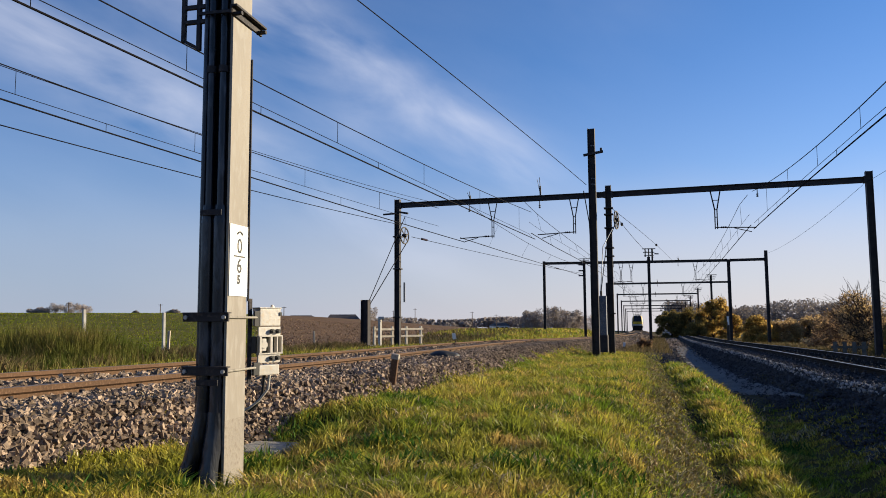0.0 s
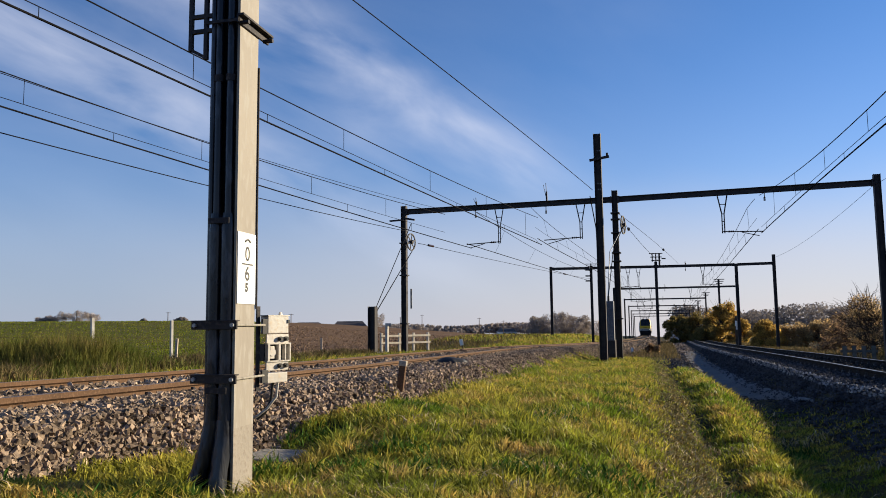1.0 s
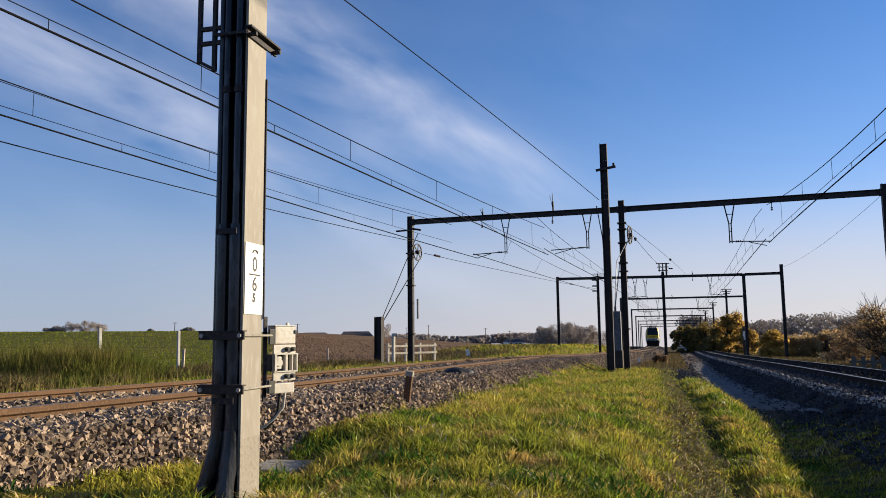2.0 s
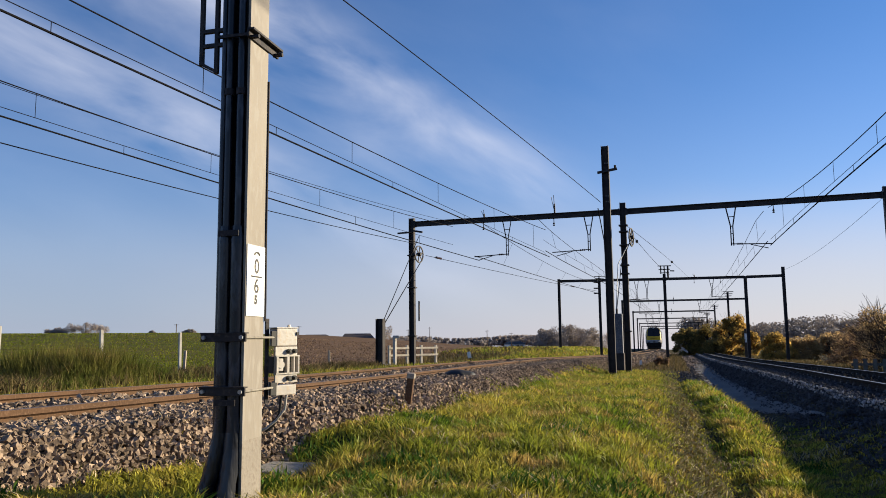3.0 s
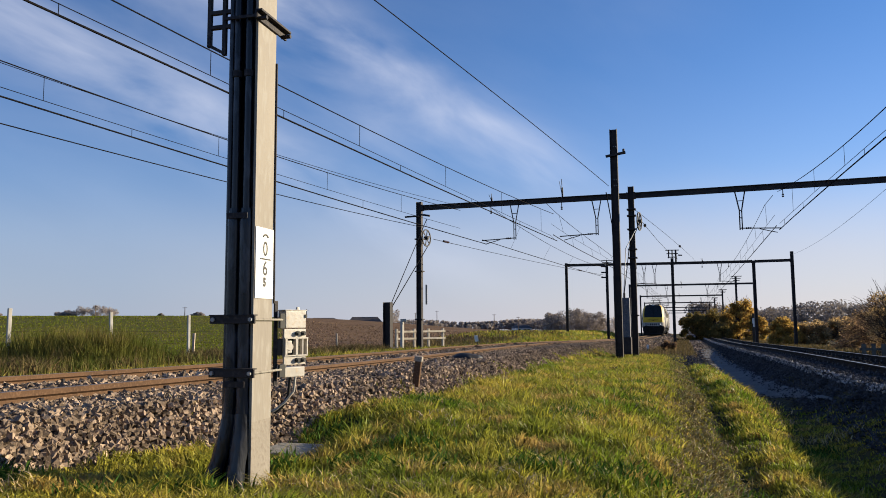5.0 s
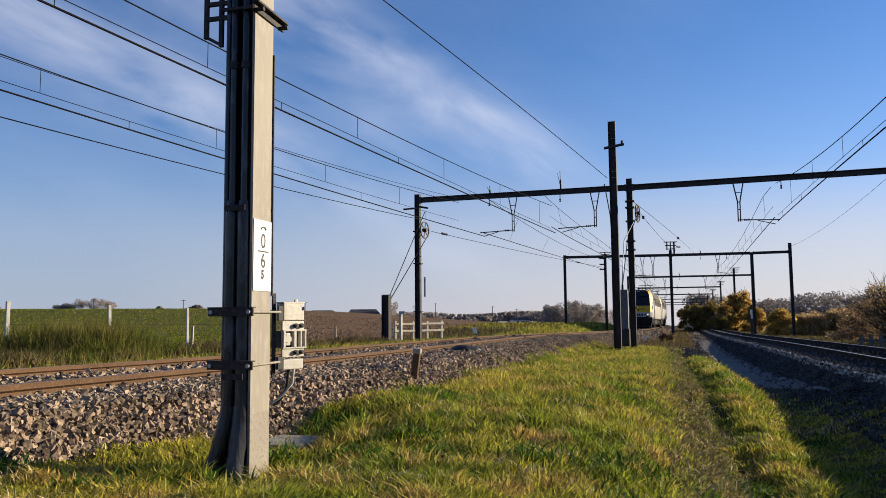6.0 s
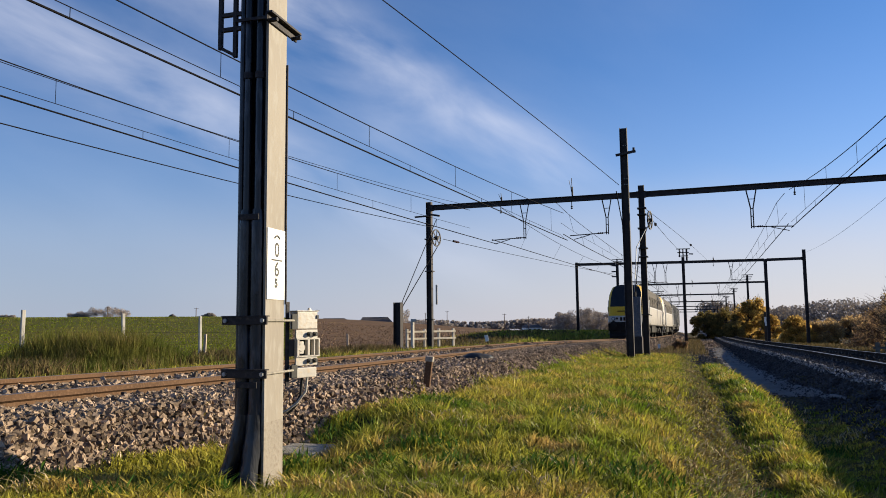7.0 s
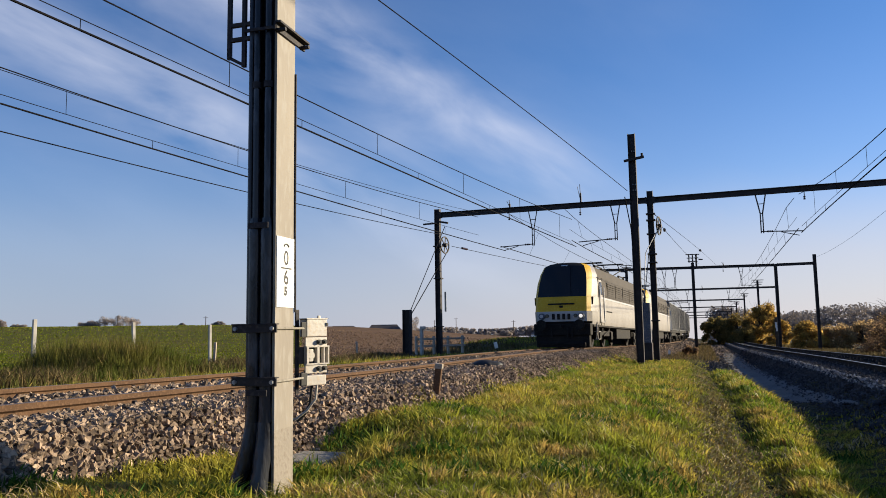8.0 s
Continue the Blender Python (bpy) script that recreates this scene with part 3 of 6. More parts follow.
    rod(bm, (cx - 0.036, cy - 0.066, 0.715), (cx - 0.036, cy - 0.05, 0.715), 0.022, None, 12)
    part("terminal", bm, M_BOX, unit)
    bm = bmesh.new()
    box(bm, 0.135, 0.13, 0.06, pose(cx - 0.004, cy, 0.565), bevel=0.006)
    low = part("housing", bm, M_BOX, unit)
    bm = bmesh.new()
    box(bm, 0.04, 0.03, 0.075, pose(cx - 0.083, cy - 0.05, 0.575), bevel=0.003)
    part("latch", bm, M_BLACK, low)
    bm = bmesh.new()
    box(bm, 0.02, 0.02, 0.5, pose(cx - 0.10, cy + 0.02, 0.74))
    part("mounting_rail", bm, M_STEEL, unit)
    cx, cy = 0.108, 0.29
    tube("cable", [(cx + 0.02, cy, 0.56), (cx + 0.012, cy, 0.48), (cx - 0.03, cy - 0.02, 0.42), (cx - 0.075, cy - 0.05, 0.38), (cx - 0.10, cy - 0.06, 0.37)], 0.007, M_BOX, mast, "pale looping cable", 8)
    tube("cable", [(cx - 0.01, cy, 0.56), (cx - 0.02, cy, 0.46), (cx - 0.05, cy, 0.40), (cx - 0.09, cy - 0.02, 0.36)], 0.008, M_BLACK, mast, "", 8)
    tube("cable", [(D / 2 + 0.006, L / 2 + 0.005, 0.95), (D / 2 + 0.006, L / 2 + 0.006, 1.05), (D / 2 + 0.004, L / 2 + 0.004, 1.4), (D / 2 + 0.004, L / 2 + 0.004, 2.25)], 0.0055, M_STEEL, mast, "", 8)
    return mast


near_mast()
bm = bmesh.new()
box(bm, 0.34, 0.42, 0.10, pose(0, 0, 0), bevel=0.012)
slab = part("cable_cover", bm, M_CONCRETE)
slab.matrix_world = pose(-1.22, 5.25, float(ground_z(-1.22, 5.25)) + 0.012, 0, 0, -13)
tagged(slab, "flat grey concrete cable duct cover sunk in grass", "duct cover")


# ---- catenary portals ----
def mast_post(name, parent, x, y, base, top, turn, w=0.27, footing=True):
    p = empty(name, Matrix())
    p.parent = parent
    bm = bmesh.new()
    hbeam(bm, top - base, w, w, 0.018, pose(x, y, base, 0, 0, turn))
    part("steel_section", bm, M_STEEL, p)
    if footing:
        bm = bmesh.new()
        box(bm, 0.55, 0.55, 0.9, pose(x, y, base - 0.44, 0, 0, turn), bevel=0.03)
        part("footing", bm, M_CONCRETE, p)
    return p


def drop_arm(parent, x, y, z, turn, drop=1.8, reach=-1.75):
    m = pose(x, y, z, 0, 0, turn)
    bm = bmesh.new()
    for s in (-1, 1):
        bar(bm, m @ Vector((0.21 * s, 0, 0)), m @ Vector((0.05 * s, 0, -0.85)), 0.045, 0.045, (0, 1, 0))
        bar(bm, m @ Vector((0.05 * s, 0, -0.85)), m @ Vector((0.05 * s, 0, -drop)), 0.04, 0.04, (0, 1, 0))
    bar(bm, m @ Vector((-0.13, 0, -0.42)), m @ Vector((0.13, 0, -0.42)), 0.03, 0.03)
    for q in (0.86, 1.2, drop - 0.08):
        bar(bm, m @ Vector((-0.06, 0, -q)), m @ Vector((0.06, 0, -q)), 0.03, 0.04)
    arm = part("drop_arm", bm, M_STEEL, parent)
    bm = bmesh.new()
    rod(bm, m @ Vector((0, 0, -drop + 0.08)), m @ Vector((reach, 0.05, -drop + 0.02)), 0.024)
    rod(bm, m @ Vector((reach * 0.45, 0, -drop + 0.02)), m @ Vector((reach * 0.88, -0.05, -drop - 0.18)), 0.018)
    st = part("steady_arm", bm, M_STEEL, arm)
    bm = bmesh.new()
    for k in range(3):
        rod(bm, m @ Vector((reach * (0.12 + 0.05 * k), 0, -drop + 0.075)), m @ Vector((reach * (0.15 + 0.05 * k), 0, -drop + 0.07)), 0.045)
    part("insulator", bm, M_PORC, arm)
    return arm


def hanger(parent, x, y, z, turn, up=0.0):
    """A short insulator under the beam for the carrying cable, or a spur above it."""
    bm = bmesh.new()
    m = pose(x, y, z, 0, 0, turn)
    rod(bm, m @ Vector((0, 0, 0)), m @ Vector((0, 0, -0.37)), 0.02)
    for k in range(2):
        rod(bm, m @ Vector((0, 0, -0.22 - 0.09 * k)), m @ Vector((0, 0, -0.27 - 0.09 * k)), 0.05)
    if up:
        h_ = part("hanger", bm, M_STEEL, parent)
        bm = bmesh.new()
        rod(bm, m @ Vector((0.05, 0, 0.24)), m @ Vector((0.02, 0, 0.2 + up)), 0.016)
        rod(bm, m @ Vector((0.05, 0, 0.24)), m @ Vector((-0.10, 0, 0.2 + up * 0.9)), 0.012)
        rod(bm, m @ Vector((0.05, 0, 0.22)), m @ Vector((0.04, 0, 0.2 + up * 0.55)), 0.045)
    return part("spur" if up else "hanger", bm, M_STEEL, parent)


def portal(posts, arms, hangers, zb, label, w=0.27, lift=0.0):
    """posts: x, y, base, top. arms: x, y, drop, reach. lift: rise of the beam for each metre to the right."""
    lev = lambda x: zb + lift * (x - posts[0][0])
    g = empty("catenary_portal", Matrix(), label, "catenary portal", "catenary portals over the tracks")
    (xa, ya), (xb, yb) = posts[0][:2], posts[-1][:2]
    turn = math.degrees(math.atan2(yb - ya, xb - xa))
    for x, y, base, top in posts:
        base = min(base, float(ground_z(x, y)) - 0.02)
        mast_post("post", g, x, y, base, top, turn, w)
    for a, b in zip(posts[:-1], posts[1:]):
        d = Vector((b[0] - a[0], b[1] - a[1], 0)).normalized() * (w / 2 + 0.01)
        p, q = Vector((a[0], a[1], lev(a[0]))) + d, Vector((b[0], b[1], lev(b[0]))) - d
        bm = bmesh.new()
        for dz in (-0.115, 0.115):
            bar(bm, p + Vector((0, 0, dz)), q + Vector((0, 0, dz)), 0.2, 0.03)
        bar(bm, p, q, 0.03, 0.2)
        for s in (0, 1):
            e = p if s == 0 else q
            bar(bm, e - d * 0.05, e + d * (0.5 if s == 0 else -0.5), 0.26, 0.3)
        part("beam", bm, M_STEEL, g)
    for x, y, drop, reach in arms:
        drop_arm(g, x, y, lev(x) - 0.13, turn, drop, reach)
    for x, y, up in hangers:
        hanger(g, x, y, lev(x) - 0.13, turn, up)
    return g, turn


def spoked_wheel(parent, x, y, z, turn, r=0.42):
    m = pose(x, y, z, 0, 0, turn)
    bm = bmesh.new()
    n = 20
    for k in range(n):
        a, b = 2 * math.pi * k / n, 2 * math.pi * (k + 1) / n
        bar(bm, m @ Vector((0, r * math.cos(a), r * math.sin(a))), m @ Vector((0, r * math.cos(b), r * math.sin(b))), 0.05, 0.05)
    for k in range(6):
        a = math.pi * k / 3 + 0.3
        bar(bm, m @ Vector((0, 0, 0)), m @ Vector((0, r * math.cos(a), r * math.sin(a))), 0.035, 0.045)
    rod(bm, m @ Vector((-0.12, 0, 0)), m @ Vector((0.12, 0, 0)), 0.09, None, 12)
    return part("tension_wheel", bm, M_STEEL, parent, "spoked steel tensioning wheel")


g1, t1 = portal([(-2.3, 38.6, -0.43, 6.93), (7.92, 35.75, -0.51, 7.1), (18.50, 32.4, -0.72, 7.07)],
                [(2.5, 37.25, 1.72, -1.7), (6.36, 36.2, 1.68, -1.8), (12.5, 34.3, 1.75, 1.7)],
                [(1.35, 37.6, 0.45), (4.75, 36.6, 0.95), (14.2, 33.75, 0.0)], 6.62, "dark steel catenary portal with drop arms and tensioning wheels", lift=0.004)
spoked_wheel(g1, -1.93, 38.3, 5.03, t1 - 10)
spoked_wheel(g1, 8.22, 35.5, 5.4, t1 - 10)
bm = bmesh.new()
bar(bm, (-3.05, 38.7, 6.17), (-2.3, 38.5, 6.2), 0.08, 0.08)
rod(bm, (-2.2, 38.4, 6.25), (-1.75, 38.2, 6.15), 0.05)
part("side_bracket", bm, M_STEEL, g1)
for x, y, zs in ((7.92, 35.75, (6.0, 5.7, 5.05, 4.1, 3.7, 1.0)), (-2.3, 38.6, (5.0, 3.35, 0.9))):
    for z in zs:
        bm = bmesh.new()
        box(bm, 0.42, 0.36, 0.06, pose(x, y, z, 0, 0, t1), bevel=0.01)
        part("post_clamp", bm, M_STEEL, g1)
bm = bmesh.new()
box(bm, 0.09, 0.09, 1.0, pose(-1.95, 38.4, 2.15), bevel=0.01)
part("notice_board", bm, M_WOOD, g1, "narrow weathered timber board")

g2, t2 = portal([(10.36, 77.2, -0.95, 6.72), (14.34, 76.6, -1.0, 6.7), (20.65, 75.7, -1.0, 7.0), (28.08, 74.2, -1.2, 6.6), (31.27, 73.0, -1.2, 7.35)],
                [(17.9, 75.9, 1.9, -1.3), (18.9, 75.8, 1.9, -1.6), (25.0, 74.8, 1.8, 1.5)], [(17.2, 76.1, 0.0), (25.8, 74.6, 0.0), (23.4, 75.1, 0.4)], 6.5, "dark steel catenary portal with switchgear, farther along the line")
bm = bmesh.new()
for dz, w in ((7.1, 0.9), (7.45, 1.1), (7.8, 1.3)):
    bar(bm, (20.65 - w / 2, 75.6, dz), (20.65 + w / 2, 75.5, dz), 0.10, 0.08)
for dx in (-0.35, 0.0, 0.35):
    rod(bm, (20.65 + dx, 75.6, 7.0), (20.65 + dx, 75.6, 7.85), 0.06)
rod(bm, (21.0, 75.6, 6.6), (21.0, 75.6, 7.85), 0.09)
part("switchgear", bm, M_STEEL, g2)
bm = bmesh.new()
for dz, w in ((6.7, 0.9), (6.9, 1.1)):
    bar(bm, (14.34 - w / 2, 76.5, dz), (14.34 + w / 2, 76.4, dz), 0.08, 0.06)
for z in (6.3, 5.7, 5.2):
    rod(bm, (13.75, 76.5, z), (14.3, 76.5, z), 0.07)
rod(bm, (14.3, 76.45, 5.1), (14.3, 76.45, 6.95), 0.05)
part("switchgear", bm, M_STEEL, g2)

for y in (113.0, 151.0, 189.0, 227.0, 265.0, 303.0):
    lx, rx = float(left_x(y)), float(right_x(y))
    zr, s = float(left_z(y)), -0.27
    zb, base = zr + 7.28, zr - 0.8
    at = lambda x: (x, y + s * (x - lx))
    legs = [(*at(lx - 3.7), base, zb + 0.2), (*at(rx + 2.4), base, zb + 1.0)]
    if y < 120:
        legs.append((*at(rx + 4.9), base, zb + 0.2))
    far, _ = portal(legs, [(*at(lx - 1.3), 1.8, 1.4), (*at(lx + 1.4), 1.8, -1.4), (*at(rx - 1.4), 1.8, 1.4)], [(*at(lx), 0.3), (*at(lx + 3.4), 0.5), (*at(rx), 0.0)], zb, "dark steel catenary portal far along the line")
    bm = bmesh.new()
    qx, qy = at(rx + 2.4)
    for dz, w in ((0.45, 0.9), (0.75, 1.2), (1.05, 1.5)):
        bar(bm, (qx - w / 2, qy - 0.2, zb + dz), (qx + w / 2, qy - 0.25, zb + dz), 0.12, 0.10)
    part("switchgear", bm, M_STEEL, far)

# tall feeder mast before the first portal, with the guarded counterweight beside it
tall = empty("feeder_mast", Matrix(), "tall dark steel feeder mast standing at the grass edge", "mast")
mast_post("post", tall, 6.53, 32.55, -0.95, 9.05, t1, 0.31)
bm = bmesh.new()
bar(bm, (6.16, 32.5, 7.85), (6.98, 32.3, 7.98), 0.10, 0.10)
rod(bm, (6.9, 32.32, 7.95), (6.9, 32.32, 8.14), 0.05)
part("cross_bracket", bm, M_STEEL, tall)
for z in (8.25, 6.8, 6.55):
    for dx in (-0.05, 0.05):
        bm = bmesh.new()
        rod(bm, (6.53 + dx, 32.36, z), (6.53 + dx, 32.40, z), 0.022, None, 6)
        part("bolt", bm, M_GALV, tall)

cw = empty("counterweight", pose(7.12, 34.2, -0.55, 0, 0, t1), "blue-grey steel counterweight guard beside a mast", "counterweight")
bm = bmesh.new()
box(bm, 0.5, 0.42, 1.75, pose(0, 0, 1.45), bevel=0.02)
part("guard", bm, M_CWT, cw)
bm = bmesh.new()
box(bm, 0.56, 0.5, 0.75, pose(0, 0, 0.2), bevel=0.02)
part("foot", bm, M_STEEL, cw)
bm = bmesh.new()
rod(bm, (0.02, 0, 2.2), (0.02, 0, 2.55), 0.05)
rod(bm, (-0.12, -0.22, 2.0), (-0.12, -0.22, 2.2), 0.06)
part("eye", bm, M_STEEL, cw)
bm = bmesh.new()
rod(bm, (-0.35, 0, 0.4), (-0.35, 0, 3.3), 0.09)
part("guide_post", bm, M_STEEL, cw)
tube("rope", [(0.02, 0, 2.5), (0.25, 0.6, 4.6), (0.75, 1.3, 6.0)], 0.02, M_WIRE, cw, "", 6)
tube("rope", [(0.0, 0, 2.5), (0.1, 0.6, 4.6), (0.55, 1.3, 5.6)], 0.02, M_GALV, cw, "", 6)
tube("rope", [(-0.35, 0, 3.2), (-0.38, -0.5, 5.6), (-0.5, -1.5, 6.9)], 0.025, M_WIRE, cw, "", 6)

# anchor block with its two stays, left of the line
ab = empty("anchor_post", pose(-3.46, 34.0, -0.45, 0, 0, t1), "dark steel anchor post on a footing with slanting stays", "anchor post")
bm = bmesh.new()
hbeam(bm, 2.1, 0.34, 0.34, 0.02, pose(0, 0, 0))
part("post", bm, M_STEEL, ab)
bm = bmesh.new()
box(bm, 0.75, 0.75, 0.35, pose(0, 0, -0.08), bevel=0.03)
part("footing", bm, M_STEEL, ab)
tube("stay", [(0.12, 0.1, 2.05), (0.2, 4.7, 6.45)], 0.018, M_WIRE, ab, "", 6)
tube("stay", [(0.16, 0.1, 1.9), (0.25, 4.7, 5.05)], 0.022, M_WIRE, ab, "", 6)

# little timber fence round the post, with its white stake
fe = empty("timber_fence", pose(-2.35, 39.9, -0.5, 0, 0, 42), "small pale timber fence round a portal post", "fence")
for x in (-1.55, -0.4, 0.55, 1.55):
    bm = bmesh.new()
    box(bm, 0.11, 0.11, 0.95, pose(x, 0, 0.45), bevel=0.01)
    part("post", bm, M_PALE, fe)
for z in (0.42, 0.78):
    bm = bmesh.new()
    box(bm, 3.3, 0.045, 0.10, pose(0, -0.08, z), bevel=0.008)
    part("rail", bm, M_PALE, fe)
stake = empty("cable_stake", pose(-3.2, 38.6, -0.5, 0, 0, -35), "pale cable marker stake with a small head", "marker")
bm = bmesh.new()
box(bm, 0.14, 0.14, 1.35, pose(0, 0, 0.65), bevel=0.012)
part("shaft", bm, M_POST, stake)
bm = bmesh.new()
box(bm, 0.28, 0.16, 0.14, pose(0.08, 0, 1.36), bevel=0.02)
part("head", bm, M_POST, stake)

# concrete stub and dark box on the ballast shoulder
st = empty("marker_stub", pose(-0.60, 8.8, -0.15, 0, 7, -10), "short concrete marker stub leaning in the ballast", "marker")
bm = bmesh.new()
box(bm, 0.075, 0.065, 0.42, pose(0, 0, 0.2), bevel=0.008)
part("shaft", bm, M_RAIL, st, "rusty brown shaft")
bm = bmesh.new()
box(bm, 0.09, 0.08, 0.06, pose(0, 0, 0.43), bevel=0.010)
part("cap", bm, M_CONCRETE, st)
jb = empty("cable_heap", pose(0.0, 14.3, 0.0, 0, 0, -20), "dark cable junction heap on the ballast", "junction")
bm = bmesh.new()
bmesh.ops.create_icosphere(bm, subdivisions=3, radius=1, matrix=Matrix.Diagonal((0.30, 0.24, 0.13, 1)))
for v in bm.verts:
    v.co *= 1 + 0.25 * noise.noise(v.co * 9)
part("cover", bm, M_BLACK, jb, smooth=True)
db = empty("broken_board", pose(3.62, 18.8, float(ground_z(3.62, 18.8)) + 0.06, 0, 0, -8), "broken dark board with a pale end lying in grass", "board")
bm = bmesh.new()
box(bm, 0.26, 0.10, 0.05, pose(0, 0, 0, 4, -6, 0), bevel=0.008)
part("plank", bm, M_BARK, db)
bm = bmesh.new()
box(bm, 0.05, 0.11, 0.10, pose(0.10, 0, -0.01, 0, 14, 0), bevel=0.006)
part("pale_end", bm, M_WHITE, db)
wm = empty("white_marker", pose(0.62, 36.2, -0.5, 0, -12, 0), "small white tilted marker board beside the rails", "marker")
bm = bmesh.new()
box(bm, 0.17, 0.03, 0.3, pose(0, 0, 0.48), bevel=0.01)
part("board", bm, M_WHITE, wm)
bm = bmesh.new()
box(bm, 0.04, 0.04, 0.5, pose(0, 0.035, 0.2))
part("leg", bm, M_STEEL, wm)
wm2 = copy_thing(wm, pose(12.35, 52.0, float(ground_z(12.35, 52.0)) - 0.1, 0, 0, 0))

# ---- overhead wires: carrying cable, auxiliary and contact wire with droppers ----
def span(a, b, sag, n=24):
    a, b = np.array(a), np.array(b)
    t = np.linspace(0, 1, n)[:, None]
    p = a + (b - a) * t
    p[:, 2] -= 4 * sag * (t * (1 - t))[:, 0]
    return p


def overhead(label, mess, aux, contact, drops, rc=0.019):
    """Carrying cable, auxiliary and contact wire with upright droppers at the distances given."""
    o = empty("overhead_line", Matrix(), label, "overhead line", "overhead lines")
    wire("carrying_cable", mess, 0.013, M_WIRE, o)
    wire("contact_wire", contact, rc, M_WIRE, o)
    low = contact
    if aux is not None:
        wire("auxiliary_wire", aux, 0.008, M_WIRE, o)
        low = aux

    def at(w, y):
        return [float(np.interp(y, w[:, 1], w[:, i])) for i in range(3)]

    for y in drops:
        wire("dropper", [at(mess, y), at(low, y)], 0.007, M_WIRE, o)
        if aux is not None:
            wire("dropper", [at(aux, y + 2.2), at(contact, y + 2.2)], 0.007, M_WIRE, o)
    return o


def bowed(cx, cz, y0, y1, n=60):
    """A wire over a straight line in plan, its height a shallow curve; level behind the viewer."""
    ys = np.linspace(y0, y1, n)
    yc = np.maximum(ys, 9.0)
    return np.stack([cx[0] * ys + cx[1], ys, np.polyval(cz, yc)], 1)


def along(fx, fz, y0, y1, off, up, n=40, sag=0.0, spans=45.0):
    ys = np.linspace(y0, y1, n)
    u = ((ys - 37) / spans) % 1.0
    return np.stack([fx(ys) + off, ys, fz(ys) + up - 4 * sag * u * (1 - u)], 1)


# over the near line as far as the first portal
LA, LB, LR = (0.3919, -10.1158), (0.4227, -15.4035), (0.2541, 5.4597)
overhead("dark catenary with droppers running to the first portal", bowed(LA, (0.00103, -0.04412, 6.2352), -30, 37.0), bowed(LA, (0.00012, -0.0262, 5.68), -30, 36.5), bowed(LA, (0.00018, -0.02735, 5.51), -30, 37.6), np.arange(8.4, 36, 5.3))
overhead("dark tensioned catenary led aside to an anchor portal", bowed(LB, (0.00167, -0.07996, 6.80), -30, 36.0), bowed(LB, (0.0006, -0.0415, 5.93), -30, 36.0), bowed(LB, (0.0003, -0.03619, 5.73), -30, 39.2), np.arange(10.4, 35, 5.0))
o = empty("anchor_wire", Matrix(), "single dark wire led to the tensioning wheel", "overhead line", "overhead lines")
wire("wire", bowed((0.3461, -15.291), (0.00079, -0.01794, 5.0897), -30, 38.0), 0.014, M_WIRE, o)
wire("wire", span((-1.6, 38.6, 5.0), (14.3, 76.6, 5.4), 0.1, 30), 0.014, M_WIRE, o)
wire("wire", bowed(LB, (0.00167, -0.06796, 6.584), -30, 36.0), 0.008, M_WIRE, o)
for a_, b_ in (((-1.1, 39.8, 5.02), (-0.85, 40.4, 5.02)), ((10.0, 66.3, 5.25), (10.3, 67.0, 5.25))):
    bm = bmesh.new()
    rod(bm, a_, b_, 0.06)
    part("insulator", bm, M_PORC, o)
# between and beyond the portals
overhead("dark catenary over the near line beyond the first portal", along(left_x, left_z, 37.0, 300, -0.2, 6.75, 160, 0.5), along(left_x, left_z, 37.0, 300, 0, 5.75, 120, 0.05), along(left_x, left_z, 37.0, 300, 0.1, 5.2, 80), np.arange(40, 150, 5.6))
overhead("thin catenary ending at an anchor mast", span((1.4, 37.6, 6.4), (14.3, 76.6, 6.2), 0.5, 50), None, span((0.9, 37.8, 4.85), (13.9, 76.6, 5.3), 0.05, 50), np.arange(43, 74, 8))
overhead("dark catenary over the grey ballast line", bowed(LR, (0.00283, -0.09725, 6.53), -30, 34.2), bowed(LR, (-0.0004, 0.012, 5.09), -30, 34.0), bowed(LR, (-0.00056, 0.0143, 4.938), -30, 34.1), np.arange(9.0, 33, 4.3))
overhead("dark catenary over the grey ballast line beyond the portal", along(right_x, right_z, 33.8, 300, -0.4, 6.9, 160, 0.5), along(right_x, right_z, 33.8, 300, -0.35, 5.9, 120, 0.05), along(right_x, right_z, 33.8, 300, -0.3, 5.4, 80), np.arange(37, 130, 5.6))
fd = empty("feeder_wire", Matrix(), "single dark feeder wire between tall masts", "overhead line", "overhead lines")
wire("wire", bowed((0.494, -9.80), (-0.00093, -0.02727, 8.42), -30, 32.5), 0.013, M_WIRE, fd)
wire("wire", span((8.0, 35.6, 6.0), (27.9, 92.0, 8.0), -0.15, 30), 0.012, M_WIRE, fd)
wire("wire", span((8.3, 35.4, 5.4), (21.2, 75.6, 6.9), 0.2, 30), 0.012, M_WIRE, fd)
for a_, b_, r_ in (((8.9, 37.3, 5.45), (9.0, 37.7, 5.45), 0.07), ((18.62, 65.7, 7.22), (18.78, 66.15, 7.23), 0.10), ((21.2, 75.5, 7.3), (21.6, 75.5, 7.28), 0.06)):
    bm = bmesh.new()
    rod(bm, a_, b_, r_)
    part("insulator", bm, M_PORC, fd)
fr = empty("side_feeder_wire", Matrix(), "thin wire between the outer portal posts", "overhead line", "overhead lines")
wire("wire", span((10.5, 4.0, 7.2), (18.3, 32.3, 6.55), 0.3, 30), 0.008, M_WIRE, fr)
wire("wire", span((18.3, 32.5, 6.5), (31.2, 73.0, 7.0), 0.4, 30), 0.008, M_WIRE, fr)


